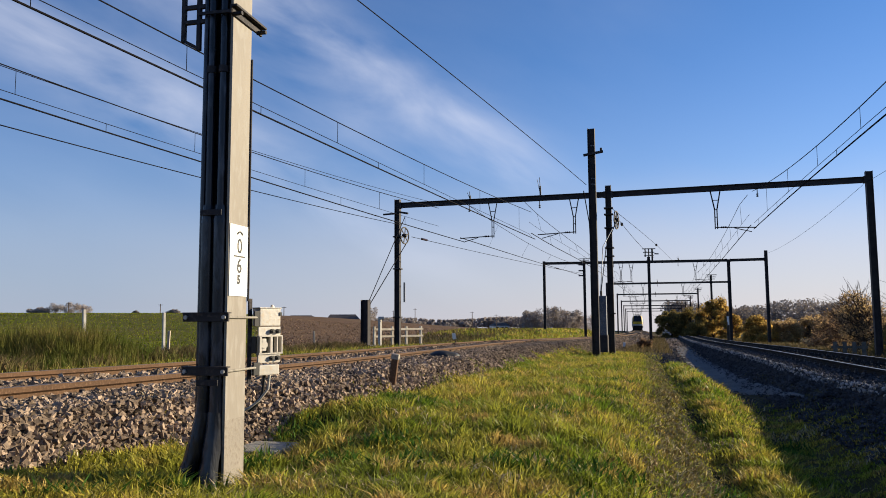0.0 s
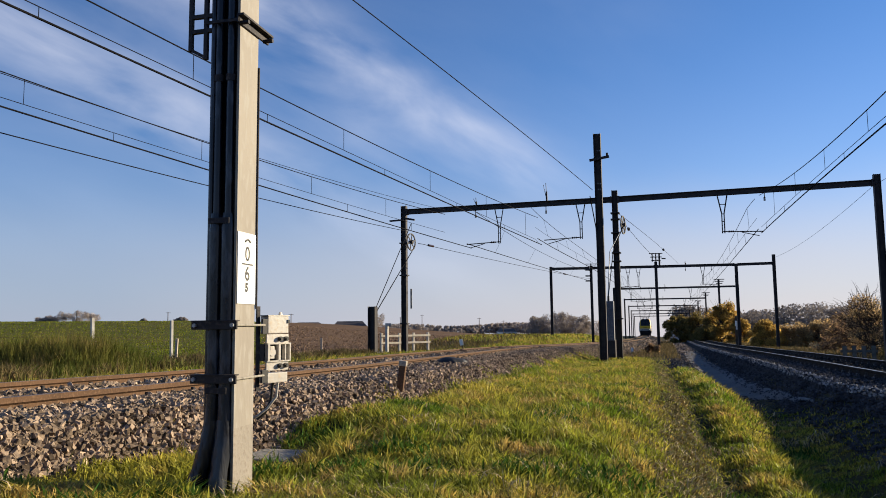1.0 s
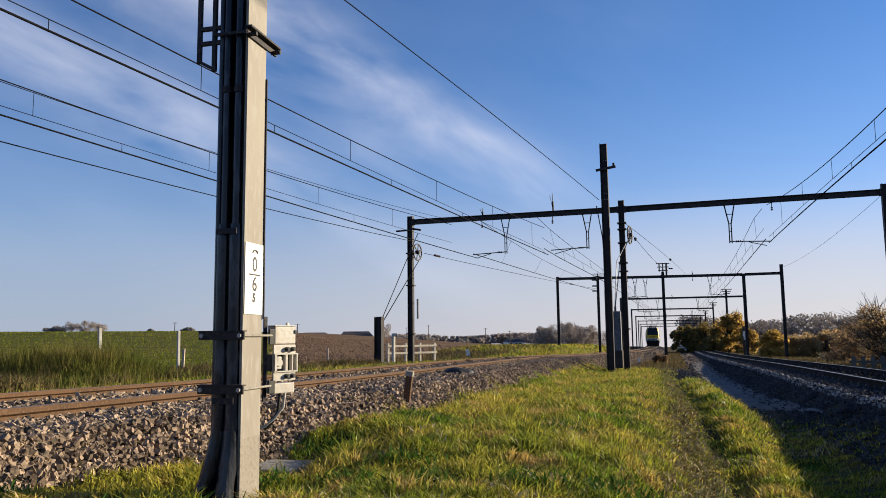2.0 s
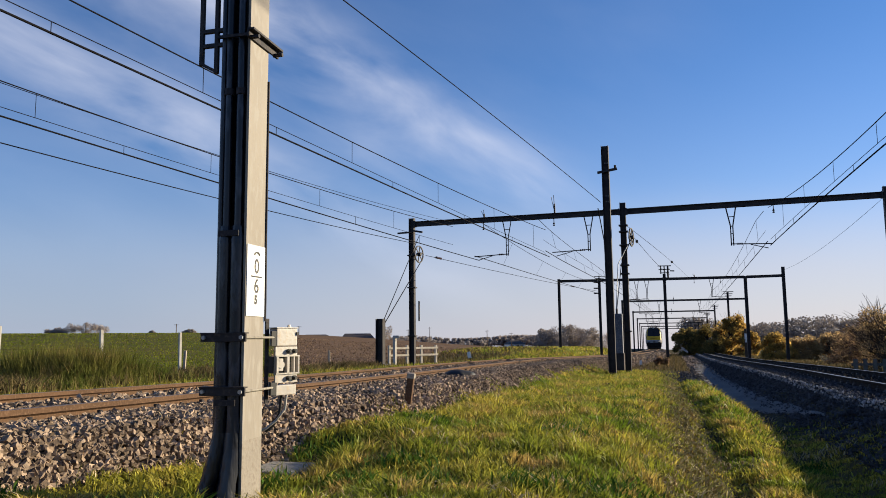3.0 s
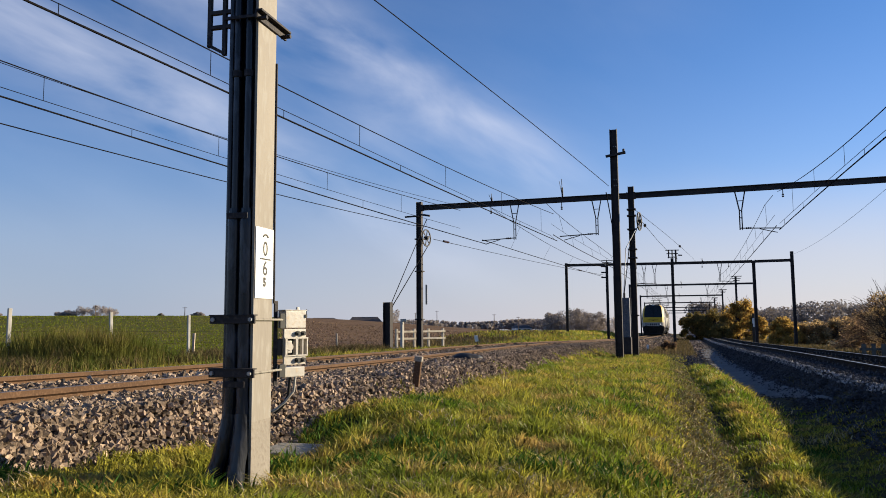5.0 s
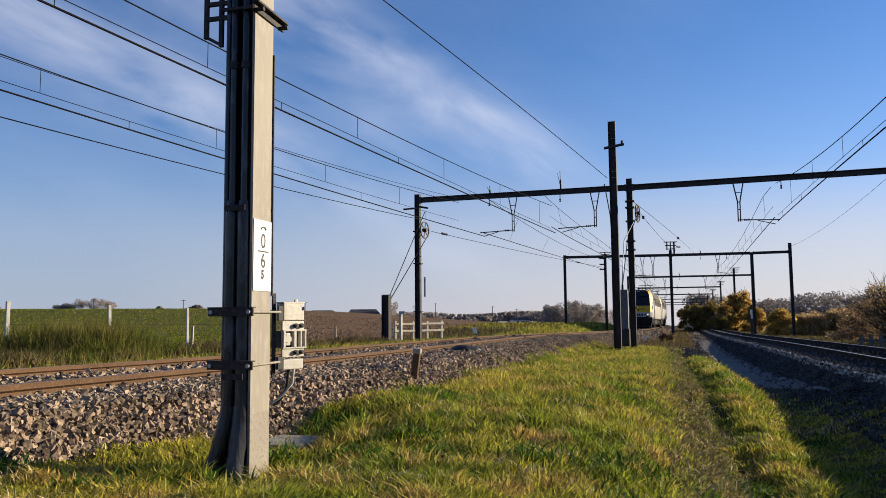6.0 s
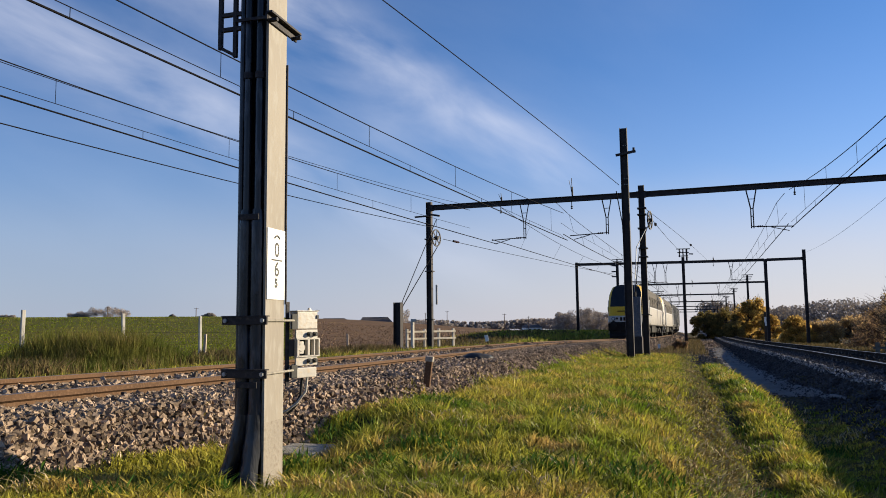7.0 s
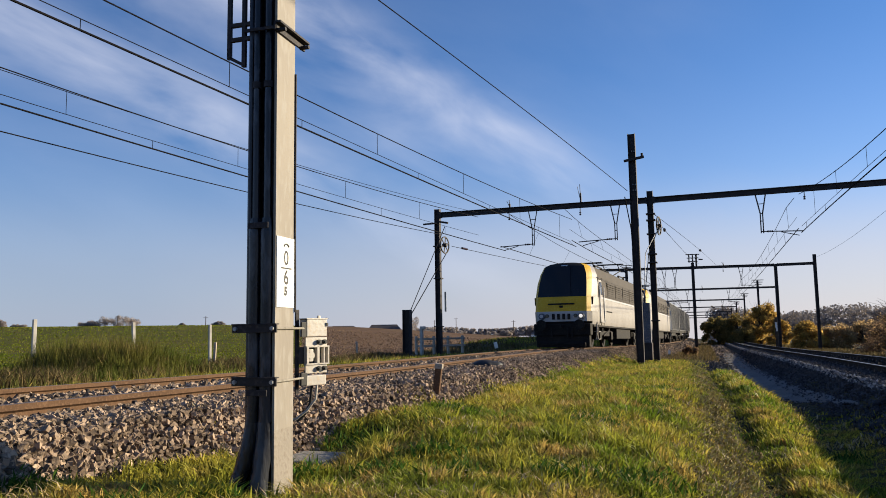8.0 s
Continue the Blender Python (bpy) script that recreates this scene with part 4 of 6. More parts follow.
# ---- the train: two locomotives and covered wagons; local y runs from nose to tail ----
LEVELS = [(1.05, 1.40, -9.40), (1.22, 1.44, -9.50), (1.68, 1.45, -9.55), (2.36, 1.44, -9.44), (3.0, 1.40, -9.16), (3.45, 1.33, -8.93), (3.84, 1.16, -8.70), (3.98, 0.90, -8.45), (4.05, 0.50, -8.2)]


def shell(rows):
    """Rings of a streamlined body, one for each level, as points (x, y, z)."""
    out = []
    for z, w, yf in rows:
        half = [(0.45 * w, yf), (0.80 * w, yf + 0.10), (0.93 * w, yf + 0.42), (w, yf + 1.25), (w, -2.6), (w, 2.6), (w, -yf - 1.25), (0.93 * w, -yf - 0.42), (0.80 * w, -yf - 0.10), (0.45 * w, -yf)]
        ring = half + [(-x, y) for x, y in reversed(half)]
        out.append([(x, y, z) for x, y in ring])
    return out


def patch(name, ring, levels, cols, material, parent, label="", smooth=True):
    n = len(ring[0])
    bm = bmesh.new()
    ids = [[bm.verts.new(ring[i][c % n]) for c in cols] for i in levels]
    for a, b in zip(ids[:-1], ids[1:]):
        for k in range(len(cols) - 1):
            bm.faces.new((a[k], a[k + 1], b[k + 1], b[k]))
    return part(name, bm, material, parent, label, smooth)


def wheelset(parent, y, r=0.55):
    for s in (-1, 1):
        bm = bmesh.new()
        rod(bm, (0.68 * s, y, r), (0.80 * s, y, r), r, None, 24)
        rod(bm, (0.80 * s, y, r), (0.84 * s, y, r), r * 0.78, r * 0.7, 20)
        rod(bm, (0.84 * s, y, r), (1.02 * s, y, r), 0.16, None, 10)
        part("wheel", bm, M_UNDER, parent)


def locomotive():
    lo = empty("locomotive", Matrix(), "yellow and pale grey electric locomotive with dark windscreen", "locomotive", "locomotives of the freight train")
    ring = shell(LEVELS)
    for k, (fr, sgn) in enumerate((([18, 19, 20, 21], 1), ([8, 9, 10, 11], -1))):
        patch("lamp_panel", ring, [1, 2], fr, M_LGREY, lo, "light grey lamp panel")
        nose = patch("nose", ring, [2, 3], fr, M_YELLOW, lo, "bright yellow nose")
        patch("windscreen", ring, [3, 4, 5, 6], fr, M_GLASS, lo, "dark one-piece windscreen")
        patch("brow", ring, [6, 7, 8], fr, M_UNDER, lo)
        patch("skirt", ring, [0, 1], fr, M_UNDER, lo)
        bm = bmesh.new()
        box(bm, 1.25, 0.06, 0.07, pose(0, -9.50 * sgn, 2.02), bevel=0.01)
        box(bm, 0.16, 0.05, 0.10, pose(0, -9.53 * sgn, 1.90), bevel=0.01)
        part("grille", bm, M_UNDER, nose)
    # cab corners: a yellow wedge, broad at the roof and narrow above the lamps, runs into the pale cab side
    for near, mid, rear in ((1, 2, 3), (18, 17, 16), (8, 7, 6), (11, 12, 13)):
        for name, lo_, hi_, level, tint_, lab_ in (("lamp_cheek", 0.0, 1.0, (1, 2), M_CREAM, ""), ("cheek", 0.0, None, (2, 3, 4, 5, 6, 7), M_YELLOW, "yellow cab cheek"), ("cab_side", None, 2.0, (2, 3, 4, 5, 6, 7), M_CREAM, ""), ("cab_side", 1.0, 2.0, (0, 1, 2), M_CREAM, "")):
            bm = bmesh.new()
            rows_ = []
            for k in level:
                edge = 0.75 + 0.13 * (k - 2)
                row_ = []
                for step in range(4):
                    a_, b_ = (edge if lo_ is None else lo_), (edge if hi_ is None else hi_)
                    u = a_ + (b_ - a_) * step / 3
                    p0, p1, p2 = (Vector(ring[k][c]) for c in (near, mid, rear))
                    row_.append(bm.verts.new(p0.lerp(p1, u) if u <= 1 else p1.lerp(p2, u - 1)))
                rows_.append(row_)
            for r0, r1 in zip(rows_[:-1], rows_[1:]):
                for k in range(3):
                    bm.faces.new((r0[k], r0[k + 1], r1[k + 1], r1[k]))
            part(name, bm, tint_, lo, lab_, True)
    for cols in ([3, 4, 5, 6], [13, 14, 15, 16]):
        patch("lower_side", ring, [0, 1, 2, 3], cols, M_CREAM, lo, "pale grey lower body side")
        patch("upper_side", ring, [3, 4, 5, 6], cols, M_GREYP, lo, "warm grey upper body side")
    patch("roof", ring, [6, 7, 8], [3, 4, 5, 6], M_GREYP, lo)
    patch("roof", ring, [6, 7, 8], [13, 14, 15, 16], M_GREYP, lo)
    bm = bmesh.new()
    bm.faces.new([bm.verts.new(p) for p in ring[8]])
    part("roof_deck", bm, M_GREYP, lo)
    # sides: doors, handrails, grilles, stripe
    for s in (-1, 1):
        for y in (-7.35, 7.35):
            bm = bmesh.new()
            box(bm, 0.03, 0.75, 2.05, pose(1.435 * s, y, 2.2, 0, -2.5 * s, 0), bevel=0.01)
            d = part("cab_door", bm, M_CREAM, lo)
            for dy in (-0.42, 0.42):
                bm = bmesh.new()
                box(bm, 0.02, 0.06, 2.3, pose(1.442 * s, y + dy, 2.2, 0, -2.5 * s, 0))
                part("door_seam", bm, M_UNDER, d)
            bm = bmesh.new()
            box(bm, 0.035, 0.5, 0.6, pose(1.425 * s, y, 2.82, 0, -3.5 * s, 0), bevel=0.01)
            part("door_window", bm, M_GLASS, d)
            for dy in (-0.5, 0.5):
                bm = bmesh.new()
                rod(bm, (1.50 * s, y + dy, 1.2), (1.47 * s, y + dy, 2.9), 0.028)
                part("handrail", bm, M_WHITE, d)
        for y in (-4.6, -2.3, 0.0, 2.3, 4.6):
            bm = bmesh.new()
            for k in range(7):
                box(bm, 0.018, 2.1, 0.085, pose(1.432 * s, y, 2.52 + 0.11 * k, 0, -6 * s, 0))
            part("louvre", bm, M_GREYP, lo)
        bm = bmesh.new()
        box(bm, 0.012, 15.0, 0.09, pose(1.452 * s, 0, 2.36))
        part("stripe", bm, M_LGREY, lo)
        bm = bmesh.new()
        for k in range(4):
            box(bm, 0.012, 0.30, 0.06, pose(1.46 * s, -6.0 + 0.4 * k, 1.75))
        part("side_bars", bm, M_UNDER, lo)
    # front fittings, nose end and tail end
    for sgn in (1, -1):
        for x in (-0.92, 0.92):
            bm = bmesh.new()
            rod(bm, (x, -9.46 * sgn, 1.46), (x, -9.60 * sgn, 1.46), 0.15, 0.14, 20)
            lamp = part("headlight", bm, M_CWT, lo, "round twin headlight")
            bm = bmesh.new()
            rod(bm, (x, -9.615 * sgn, 1.46), (x, -9.635 * sgn, 1.46), 0.085, 0.07, 18)
            part("lens", bm, M_LAMP if (sgn > 0 and x > 0) else M_LGREY, lamp)
            bm = bmesh.new()
            rod(bm, (x * 0.72, -9.5 * sgn, 1.48), (x * 0.72, -9.61 * sgn, 1.48), 0.09, 0.08, 16)
            part("marker_light", bm, M_GLASS, lo)
        bm = bmesh.new()
        for x in (-0.36, -0.12, 0.12, 0.36):
            box(bm, 0.13, 0.02, 0.26, pose(x, -9.575 * sgn, 1.44))
        part("front_bars", bm, M_UNDER, lo, "dark bars on the lamp panel")
        bm = bmesh.new()
        box(bm, 2.65, 0.5, 0.55, pose(0, -9.25 * sgn, 0.85), bevel=0.05)
        box(bm, 2.5, 0.4, 0.66, pose(0, -9.2 * sgn, 0.37), bevel=0.05)
        box(bm, 2.2, 0.5, 0.2, pose(0, -9.35 * sgn, 0.22, 20 * sgn, 0, 0), bevel=0.03)
        part("buffer_beam", bm, M_UNDER, lo)
        for x in (-0.88, 0.88):
            bm = bmesh.new()
            rod(bm, (x, -9.4 * sgn, 1.06), (x, -9.78 * sgn, 1.06), 0.10)
            rod(bm, (x, -9.78 * sgn, 1.06), (x, -9.84 * sgn, 1.06), 0.24, None, 16)
            part("buffer", bm, M_UNDER, lo)
        bm = bmesh.new()
        rod(bm, (0, -9.4 * sgn, 1.02), (0, -9.8 * sgn, 0.95), 0.06)
        part("coupling", bm, M_UNDER, lo)
        for x in (-0.45, 0.3, 0.5):
            bm = bmesh.new()
            rod(bm, (x, -9.5 * sgn, 0.95), (x, -9.62 * sgn, 0.5), 0.035)
            part("hose", bm, M_UNDER, lo)
        bm = bmesh.new()
        rod(bm, (-0.15, -8.62 * sgn, 3.82), (0.15, -8.62 * sgn, 3.82), 0.07)
        part("top_lamp", bm, M_WHITE, lo)
        for s in (-1, 1):
            bm = bmesh.new()
            for dy in (0.0, 0.35):
                bar(bm, (1.35 * s, (-8.4 + dy) * sgn, 0.35), (1.42 * s, (-8.4 + dy) * sgn, 1.2), 0.04, 0.04)
            for z in (0.4, 0.75):
                bar(bm, (1.38 * s, -8.45 * sgn, z), (1.38 * s, -8.0 * sgn, z), 0.2, 0.03)
            part("step", bm, M_CREAM, lo)
            bm = bmesh.new()
            rod(bm, (1.34 * s, -9.02 * sgn, 2.0), (1.36 * s, -8.99 * sgn, 2.35), 0.04)
            part("side_lamp", bm, M_UNDER, lo)
    # running gear
    for y in (-5.3, 5.3):
        bm = bmesh.new()
        for s in (-1, 1):
            box(bm, 0.16, 4.0, 0.26, pose(1.1 * s, y, 0.68), bevel=0.03)
            for dy in (-1.5, 1.5):
                box(bm, 0.26, 0.5, 0.42, pose(1.14 * s, y + dy, 0.58), bevel=0.05)
                rod(bm, (1.16 * s, y + dy * 0.6, 0.75), (1.16 * s, y + dy * 0.6, 1.1), 0.11)
            rod(bm, (1.22 * s, y - 0.7, 0.55), (1.22 * s, y + 0.7, 0.8), 0.05)
        box(bm, 2.0, 0.7, 0.3, pose(0, y, 0.72))
        bg_ = part("bogie", bm, M_UNDER, lo)
        for dy in (-1.5, 1.5):
            wheelset(bg_, y + dy)
    bm = bmesh.new()
    box(bm, 2.5, 4.6, 0.62, pose(0, 0, 0.72), bevel=0.05)
    box(bm, 2.75, 18.0, 0.10, pose(0, 0, 1.03))
    part("underframe", bm, M_UNDER, lo)
    # roof gear
    for y0 in (-3.6, 3.6):
        s = 1 if y0 < 0 else -1
        bm = bmesh.new()
        for x in (-0.6, 0.6):
            bar(bm, (x, y0 - 1.0, 4.22), (x, y0 + 1.0, 4.22), 0.06, 0.06)
            for dy in (-0.9, 0.9):
                rod(bm, (x, y0 + dy, 4.02), (x, y0 + dy, 4.22), 0.07)
        top = 4.46 if y0 < 0 else 5.0
        for x in (-0.45, 0.45):
            rod(bm, (x * 0.6, y0 + 0.9 * s, 4.25), (x, y0 - 0.7 * s, (4.3 + top) / 2), 0.035)
            rod(bm, (x, y0 - 0.7 * s, (4.3 + top) / 2), (x, y0 + 0.2 * s, top), 0.028)
        for dy in (-0.15, 0.15):
            bar(bm, (-0.8, y0 + 0.2 * s + dy, top), (0.8, y0 + 0.2 * s + dy, top), 0.05, 0.05)
        part("pantograph", bm, M_UNDER, lo)
    bm = bmesh.new()
    for k in range(3):
        rod(bm, (0.35, -0.8 + 0.8 * k, 4.03), (0.35, -0.8 + 0.8 * k, 4.28), 0.07, 0.04)
    rod(bm, (0.35, -1.0, 4.3), (0.35, 1.0, 4.3), 0.03)
    for y in (0,):
        box(bm, 1.3, 1.6, 0.18, pose(-0.1, y, 4.1), bevel=0.04)
    part("roof_equipment", bm, M_UNDER, lo)
    return lo


def wagon():
    wg = empty("freight_wagon", Matrix(), "grey covered freight wagon with ribbed sides", "wagon", "wagons of the freight train")
    bm = bmesh.new()
    box(bm, 2.6, 13.2, 2.6, pose(0, 0, 2.5), bevel=0.05)
    body = part("box_body", bm, M_HULL, wg)
    for s in (-1, 1):
        for k in range(12):
            bm = bmesh.new()
            box(bm, 0.05, 0.14, 2.45, pose(1.32 * s, -6.05 + 1.1 * k, 2.5), bevel=0.01)
            part("rib", bm, M_HULL, body)
    bm = bmesh.new()
    bmesh.ops.create_cone(bm, cap_ends=True, segments=24, radius1=1.0, radius2=1.0, depth=13.2, matrix=pose(0, 0, 3.72, 90, 0, 0) @ Matrix.Diagonal((1.3, 0.32, 1, 1)))
    part("roof", bm, M_HULL, wg)
    bm = bmesh.new()
    box(bm, 2.5, 13.6, 0.22, pose(0, 0, 1.08))
    for s in (-1, 1):
        box(bm, 0.08, 6.0, 0.35, pose(1.1 * s, 0, 0.85))
        for e in (-1, 1):
            rod(bm, (0.88 * s, 6.7 * e, 1.06), (0.88 * s, 7.3 * e, 1.06), 0.09)
            rod(bm, (0.88 * s, 7.3 * e, 1.06), (0.88 * s, 7.36 * e, 1.06), 0.22)
    part("underframe", bm, M_UNDER, wg)
    for y in (-4.6, 4.6):
        bm = bmesh.new()
        for s in (-1, 1):
            box(bm, 0.12, 2.6, 0.22, pose(1.05 * s, y, 0.62), bevel=0.03)
            for dy in (-0.9, 0.9):
                box(bm, 0.2, 0.35, 0.35, pose(1.08 * s, y + dy, 0.5), bevel=0.03)
        bg_ = part("bogie", bm, M_UNDER, wg)
        for dy in (-0.9, 0.9):
            wheelset(bg_, y + dy, 0.46)
    return wg


TRAIN = []  # each vehicle with the distance of its middle behind the nose
loco = locomotive()
TRAIN.append((loco, 9.6))
TRAIN.append((tagged(copy_thing(loco, Matrix()), "second yellow and pale grey locomotive coupled behind the first"), 29.3))
first_wagon = wagon()
for k in range(9):
    TRAIN.append((first_wagon if k == 0 else copy_thing(first_wagon, Matrix()), 46.6 + 14.8 * k))


# ---- stones, grass and growth, all as real small shapes ----
CUBE = np.array([[-1, -1, -1], [1, -1, -1], [1, 1, -1], [-1, 1, -1], [-1, -1, 1], [1, -1, 1], [1, 1, 1], [-1, 1, 1]], float)
CUBE_F = np.array([[3, 2, 1, 0], [4, 5, 6, 7], [0, 1, 5, 4], [1, 2, 6, 5], [2, 3, 7, 6], [3, 0, 4, 7]])


def rotations(n):
    q = rng.normal(size=(n, 4))
    q /= np.linalg.norm(q, axis=1)[:, None]
    w, x, y, z = q.T
    return np.stack([1 - 2 * (y * y + z * z), 2 * (x * y - z * w), 2 * (x * z + y * w), 2 * (x * y + z * w), 1 - 2 * (x * x + z * z), 2 * (y * z - x * w), 2 * (x * z - y * w), 2 * (y * z + x * w), 1 - 2 * (x * x + y * y)], -1).reshape(n, 3, 3)


OCTA = np.array([[1.4, 0, 0], [-1.4, 0, 0], [0, 1.4, 0], [0, -1.4, 0], [0, 0, 1.4], [0, 0, -1.4]])
OCTA_F = np.array([[0, 2, 4], [2, 1, 4], [1, 3, 4], [3, 0, 4], [2, 0, 5], [1, 2, 5], [3, 1, 5], [0, 3, 5]])


def stones(name, pos, size, material, label, category, parent=None, form=CUBE, sides=CUBE_F):
    """Angular stones: skewed, chipped blocks at random turns; small or far ones have fewer corners."""
    n = len(pos)
    v = (form[None] + rng.uniform(-0.18, 0.18, (n, len(form), 3))) * (1 + rng.uniform(-0.4, 0.25, (n, len(form), 3)))
    v = v * rng.uniform(0.55, 1.0, (n, 1, 3))
    v = np.einsum("nij,nkj->nki", rotations(n), v) * (np.asarray(size)[:, None, None] * 0.55) + pos[:, None, :]
    f = (sides[None] + len(form) * np.arange(n)[:, None, None]).reshape(-1, sides.shape[1])
    return tagged(raw(name, v.reshape(-1, 3), f, material, parent), label, category, kind="stuff")


def bed_z(a):
    """Height of the stone bed over the rails' own level, a metres from the axis."""
    a = np.abs(a)
    return np.interp(a, [0, 0.9, 1.75, 2.75, 3.0], [-0.10, -0.10, -0.13, -0.75, -1.4])


def bed_r_z(a):
    return np.interp(np.abs(a), [0, 0.9, 1.6, 2.25, 2.45], [-0.16, -0.16, -0.20, -0.86, -1.6])


def scatter_bed(fx, fz, n, y0, y1, a0, a1, lo, hi, power=1.0):
    u = rng.random(n)
    ys = (y0 ** (1 - power) + u * (y1 ** (1 - power) - y0 ** (1 - power))) ** (1 / (1 - power)) if power != 1 else y0 * (y1 / y0) ** u
    a = rng.uniform(a0, a1, n)
    s = rng.uniform(lo, hi, n) * (1 + ys / 60)
    z = fz(ys) + (bed_z(a) if fx is left_x else bed_r_z(a))
    if fx is left_x:
        a = np.where(a > 0.9, 0.9 + (a - 0.9) * shoulder(ys), a)
    else:
        z = np.maximum(z, ground_z(fx(ys) + a * 0.965, ys - a * 0.26) + 0.005)
    return np.stack([fx(ys) + a * 0.965, ys - a * 0.26, z + rng.uniform(-0.026, 0.032, n)], 1), s


p_, s_ = scatter_bed(left_x, left_z, 64000, 2.8, 60, 0.85, 2.6, 0.021, 0.039, 1.15)
near_ = p_[:, 1] < 16
stones("ballast_stones", p_[near_], s_[near_], M_BALLAST, "loose brown-grey crushed stones on the track shoulder", "ballast")
stones("ballast_stones", p_[~near_], s_[~near_], M_BALLAST, "loose brown-grey crushed stones on the track shoulder farther on", "ballast", form=OCTA, sides=OCTA_F)
p_, s_ = scatter_bed(left_x, left_z, 13000, 3.0, 60, -0.68, 0.68, 0.026, 0.046)
stones("ballast_stones", p_, s_, M_BALLAST, "loose brown-grey crushed stones between the rails", "ballast")
p_, s_ = scatter_bed(left_x, left_z, 9000, 5.0, 60, -2.4, -0.85, 0.032, 0.06)
stones("ballast_stones", p_, s_, M_BALLAST, "loose brown-grey crushed stones beyond the rails", "ballast", form=OCTA, sides=OCTA_F)
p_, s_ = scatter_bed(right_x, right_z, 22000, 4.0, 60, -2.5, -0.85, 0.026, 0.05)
stones("ballast_stones", p_, s_, M_BALLAST_R, "loose crushed stones, darkened as shade, on the right track shoulder", "ballast", form=OCTA, sides=OCTA_F)
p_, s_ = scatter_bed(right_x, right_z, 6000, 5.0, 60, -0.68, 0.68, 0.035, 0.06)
stones("ballast_stones", p_, s_, M_SHADE_STONE, "loose crushed stones between the right rails, blackened as shade", "ballast", form=OCTA, sides=OCTA_F)
# crest stones in a paler copy, with the sunlight in their colour
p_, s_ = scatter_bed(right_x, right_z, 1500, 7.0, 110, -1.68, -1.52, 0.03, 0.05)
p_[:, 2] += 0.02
stones("ballast_stones", p_, s_, M_BALLAST_P, "stones along the crest of the right bank, coloured pale as sunlit", "ballast", form=OCTA, sides=OCTA_F)
# grit path in the hollow along the shaded bank
py_ = np.arange(13.0, 62, 0.4)
pa_ = np.linspace(0, 1, 7)
px_ = right_x(py_)[:, None] - 2.15 - (1.5 * smooth01((py_ - 12.5) / 9))[:, None] * pa_[None] + 0.06 * np.sin(py_ * 1.7)[:, None] * pa_[None]
pyy_ = np.repeat(py_[:, None], 7, 1)
pv_ = np.stack([px_, pyy_, ground_z(px_, pyy_) + 0.035 - 0.06 * (np.abs(pa_ - 0.5) > 0.45)[None]], -1).reshape(-1, 3)
pi_ = np.arange(len(py_) * 7).reshape(len(py_), 7)
tagged(raw("service_path", pv_, np.stack([pi_[:-1, 1:], pi_[:-1, :-1], pi_[1:, :-1], pi_[1:, 1:]], -1).reshape(-1, 4), M_PATH, smooth=True), "narrow grey grit path along the shaded bank", "path", kind="structure")
# gravel spilt where the lines draw together
ys_ = rng.uniform(22, 60, 5000)
xs_ = right_x(ys_) - 3.2 - rng.random(5000) * 1.9 * smooth01((ys_ - 14) / 20)
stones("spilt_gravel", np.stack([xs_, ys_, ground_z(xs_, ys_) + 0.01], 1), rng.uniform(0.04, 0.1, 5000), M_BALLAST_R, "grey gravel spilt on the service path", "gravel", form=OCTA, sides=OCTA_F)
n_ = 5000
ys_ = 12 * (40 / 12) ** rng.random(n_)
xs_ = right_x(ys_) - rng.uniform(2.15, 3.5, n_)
stones("spilt_gravel", np.stack([xs_, ys_, ground_z(xs_, ys_) + 0.005], 1), rng.uniform(0.012, 0.03, n_) * (1 + ys_ / 50), M_BALLAST_R, "gravel at the foot of the right bank, darkened as shade", "gravel", form=OCTA, sides=OCTA_F)
# stones and grass on round the viewer
p_, s_ = scatter_bed(left_x, left_z, 7000, 1.0, 9.0, 0.85, 2.6, 0.03, 0.05)
p_[:, 1] = 3.0 - p_[:, 1]
p_[:, 0] += left_x(p_[:, 1]) - left_x(3.0 - p_[:, 1])
p_[:, 2] += left_z(p_[:, 1]) - left_z(3.0 - p_[:, 1])
stones("ballast_stones", p_, s_, M_BALLAST, "loose crushed stones on the shoulder nearer the viewer", "ballast", form=OCTA, sides=OCTA_F)
# brown stones and dry weeds where the shoulders of the two lines meet
n_ = 7000
ys_ = 36 * (130 / 36) ** rng.random(n_)
lo_, hi_ = left_x(ys_) + 1.6, right_x(ys_) - 2.2
xs_ = lo_ + (hi_ - lo_) * rng.random(n_) ** 1.3
stones("spilt_gravel", np.stack([xs_, ys_, np.maximum(ground_z(xs_, ys_), left_z(ys_) + bed_z((xs_ - left_x(ys_)) * 0.965)) + 0.01], 1), rng.uniform(0.05, 0.11, n_) * (ys_ / 40), M_BALLAST, "brown-grey gravel between the two lines", "gravel", form=OCTA, sides=OCTA_F)
# clods of the ploughed field
nc = 12000
r_ = 26 * (170 / 26) ** rng.random(nc)
b_ = np.radians(rng.uniform(-13.8, 13, nc))
xs_, ys_ = r_ * np.sin(b_), r_ * np.cos(b_)
keep = (left_x(ys_) - xs_) * 0.96 > 9.5
xs_, ys_, r_ = xs_[keep], ys_[keep], r_[keep]
stones("soil_clods", np.stack([xs_, ys_, ground_z(xs_, ys_) + 0.02], 1), rng.uniform(0.05, 0.13, len(xs_)) * (0.6 + r_ / 80), M_CLOD, "rough brown clods of a ploughed field", "soil", form=OCTA, sides=OCTA_F)


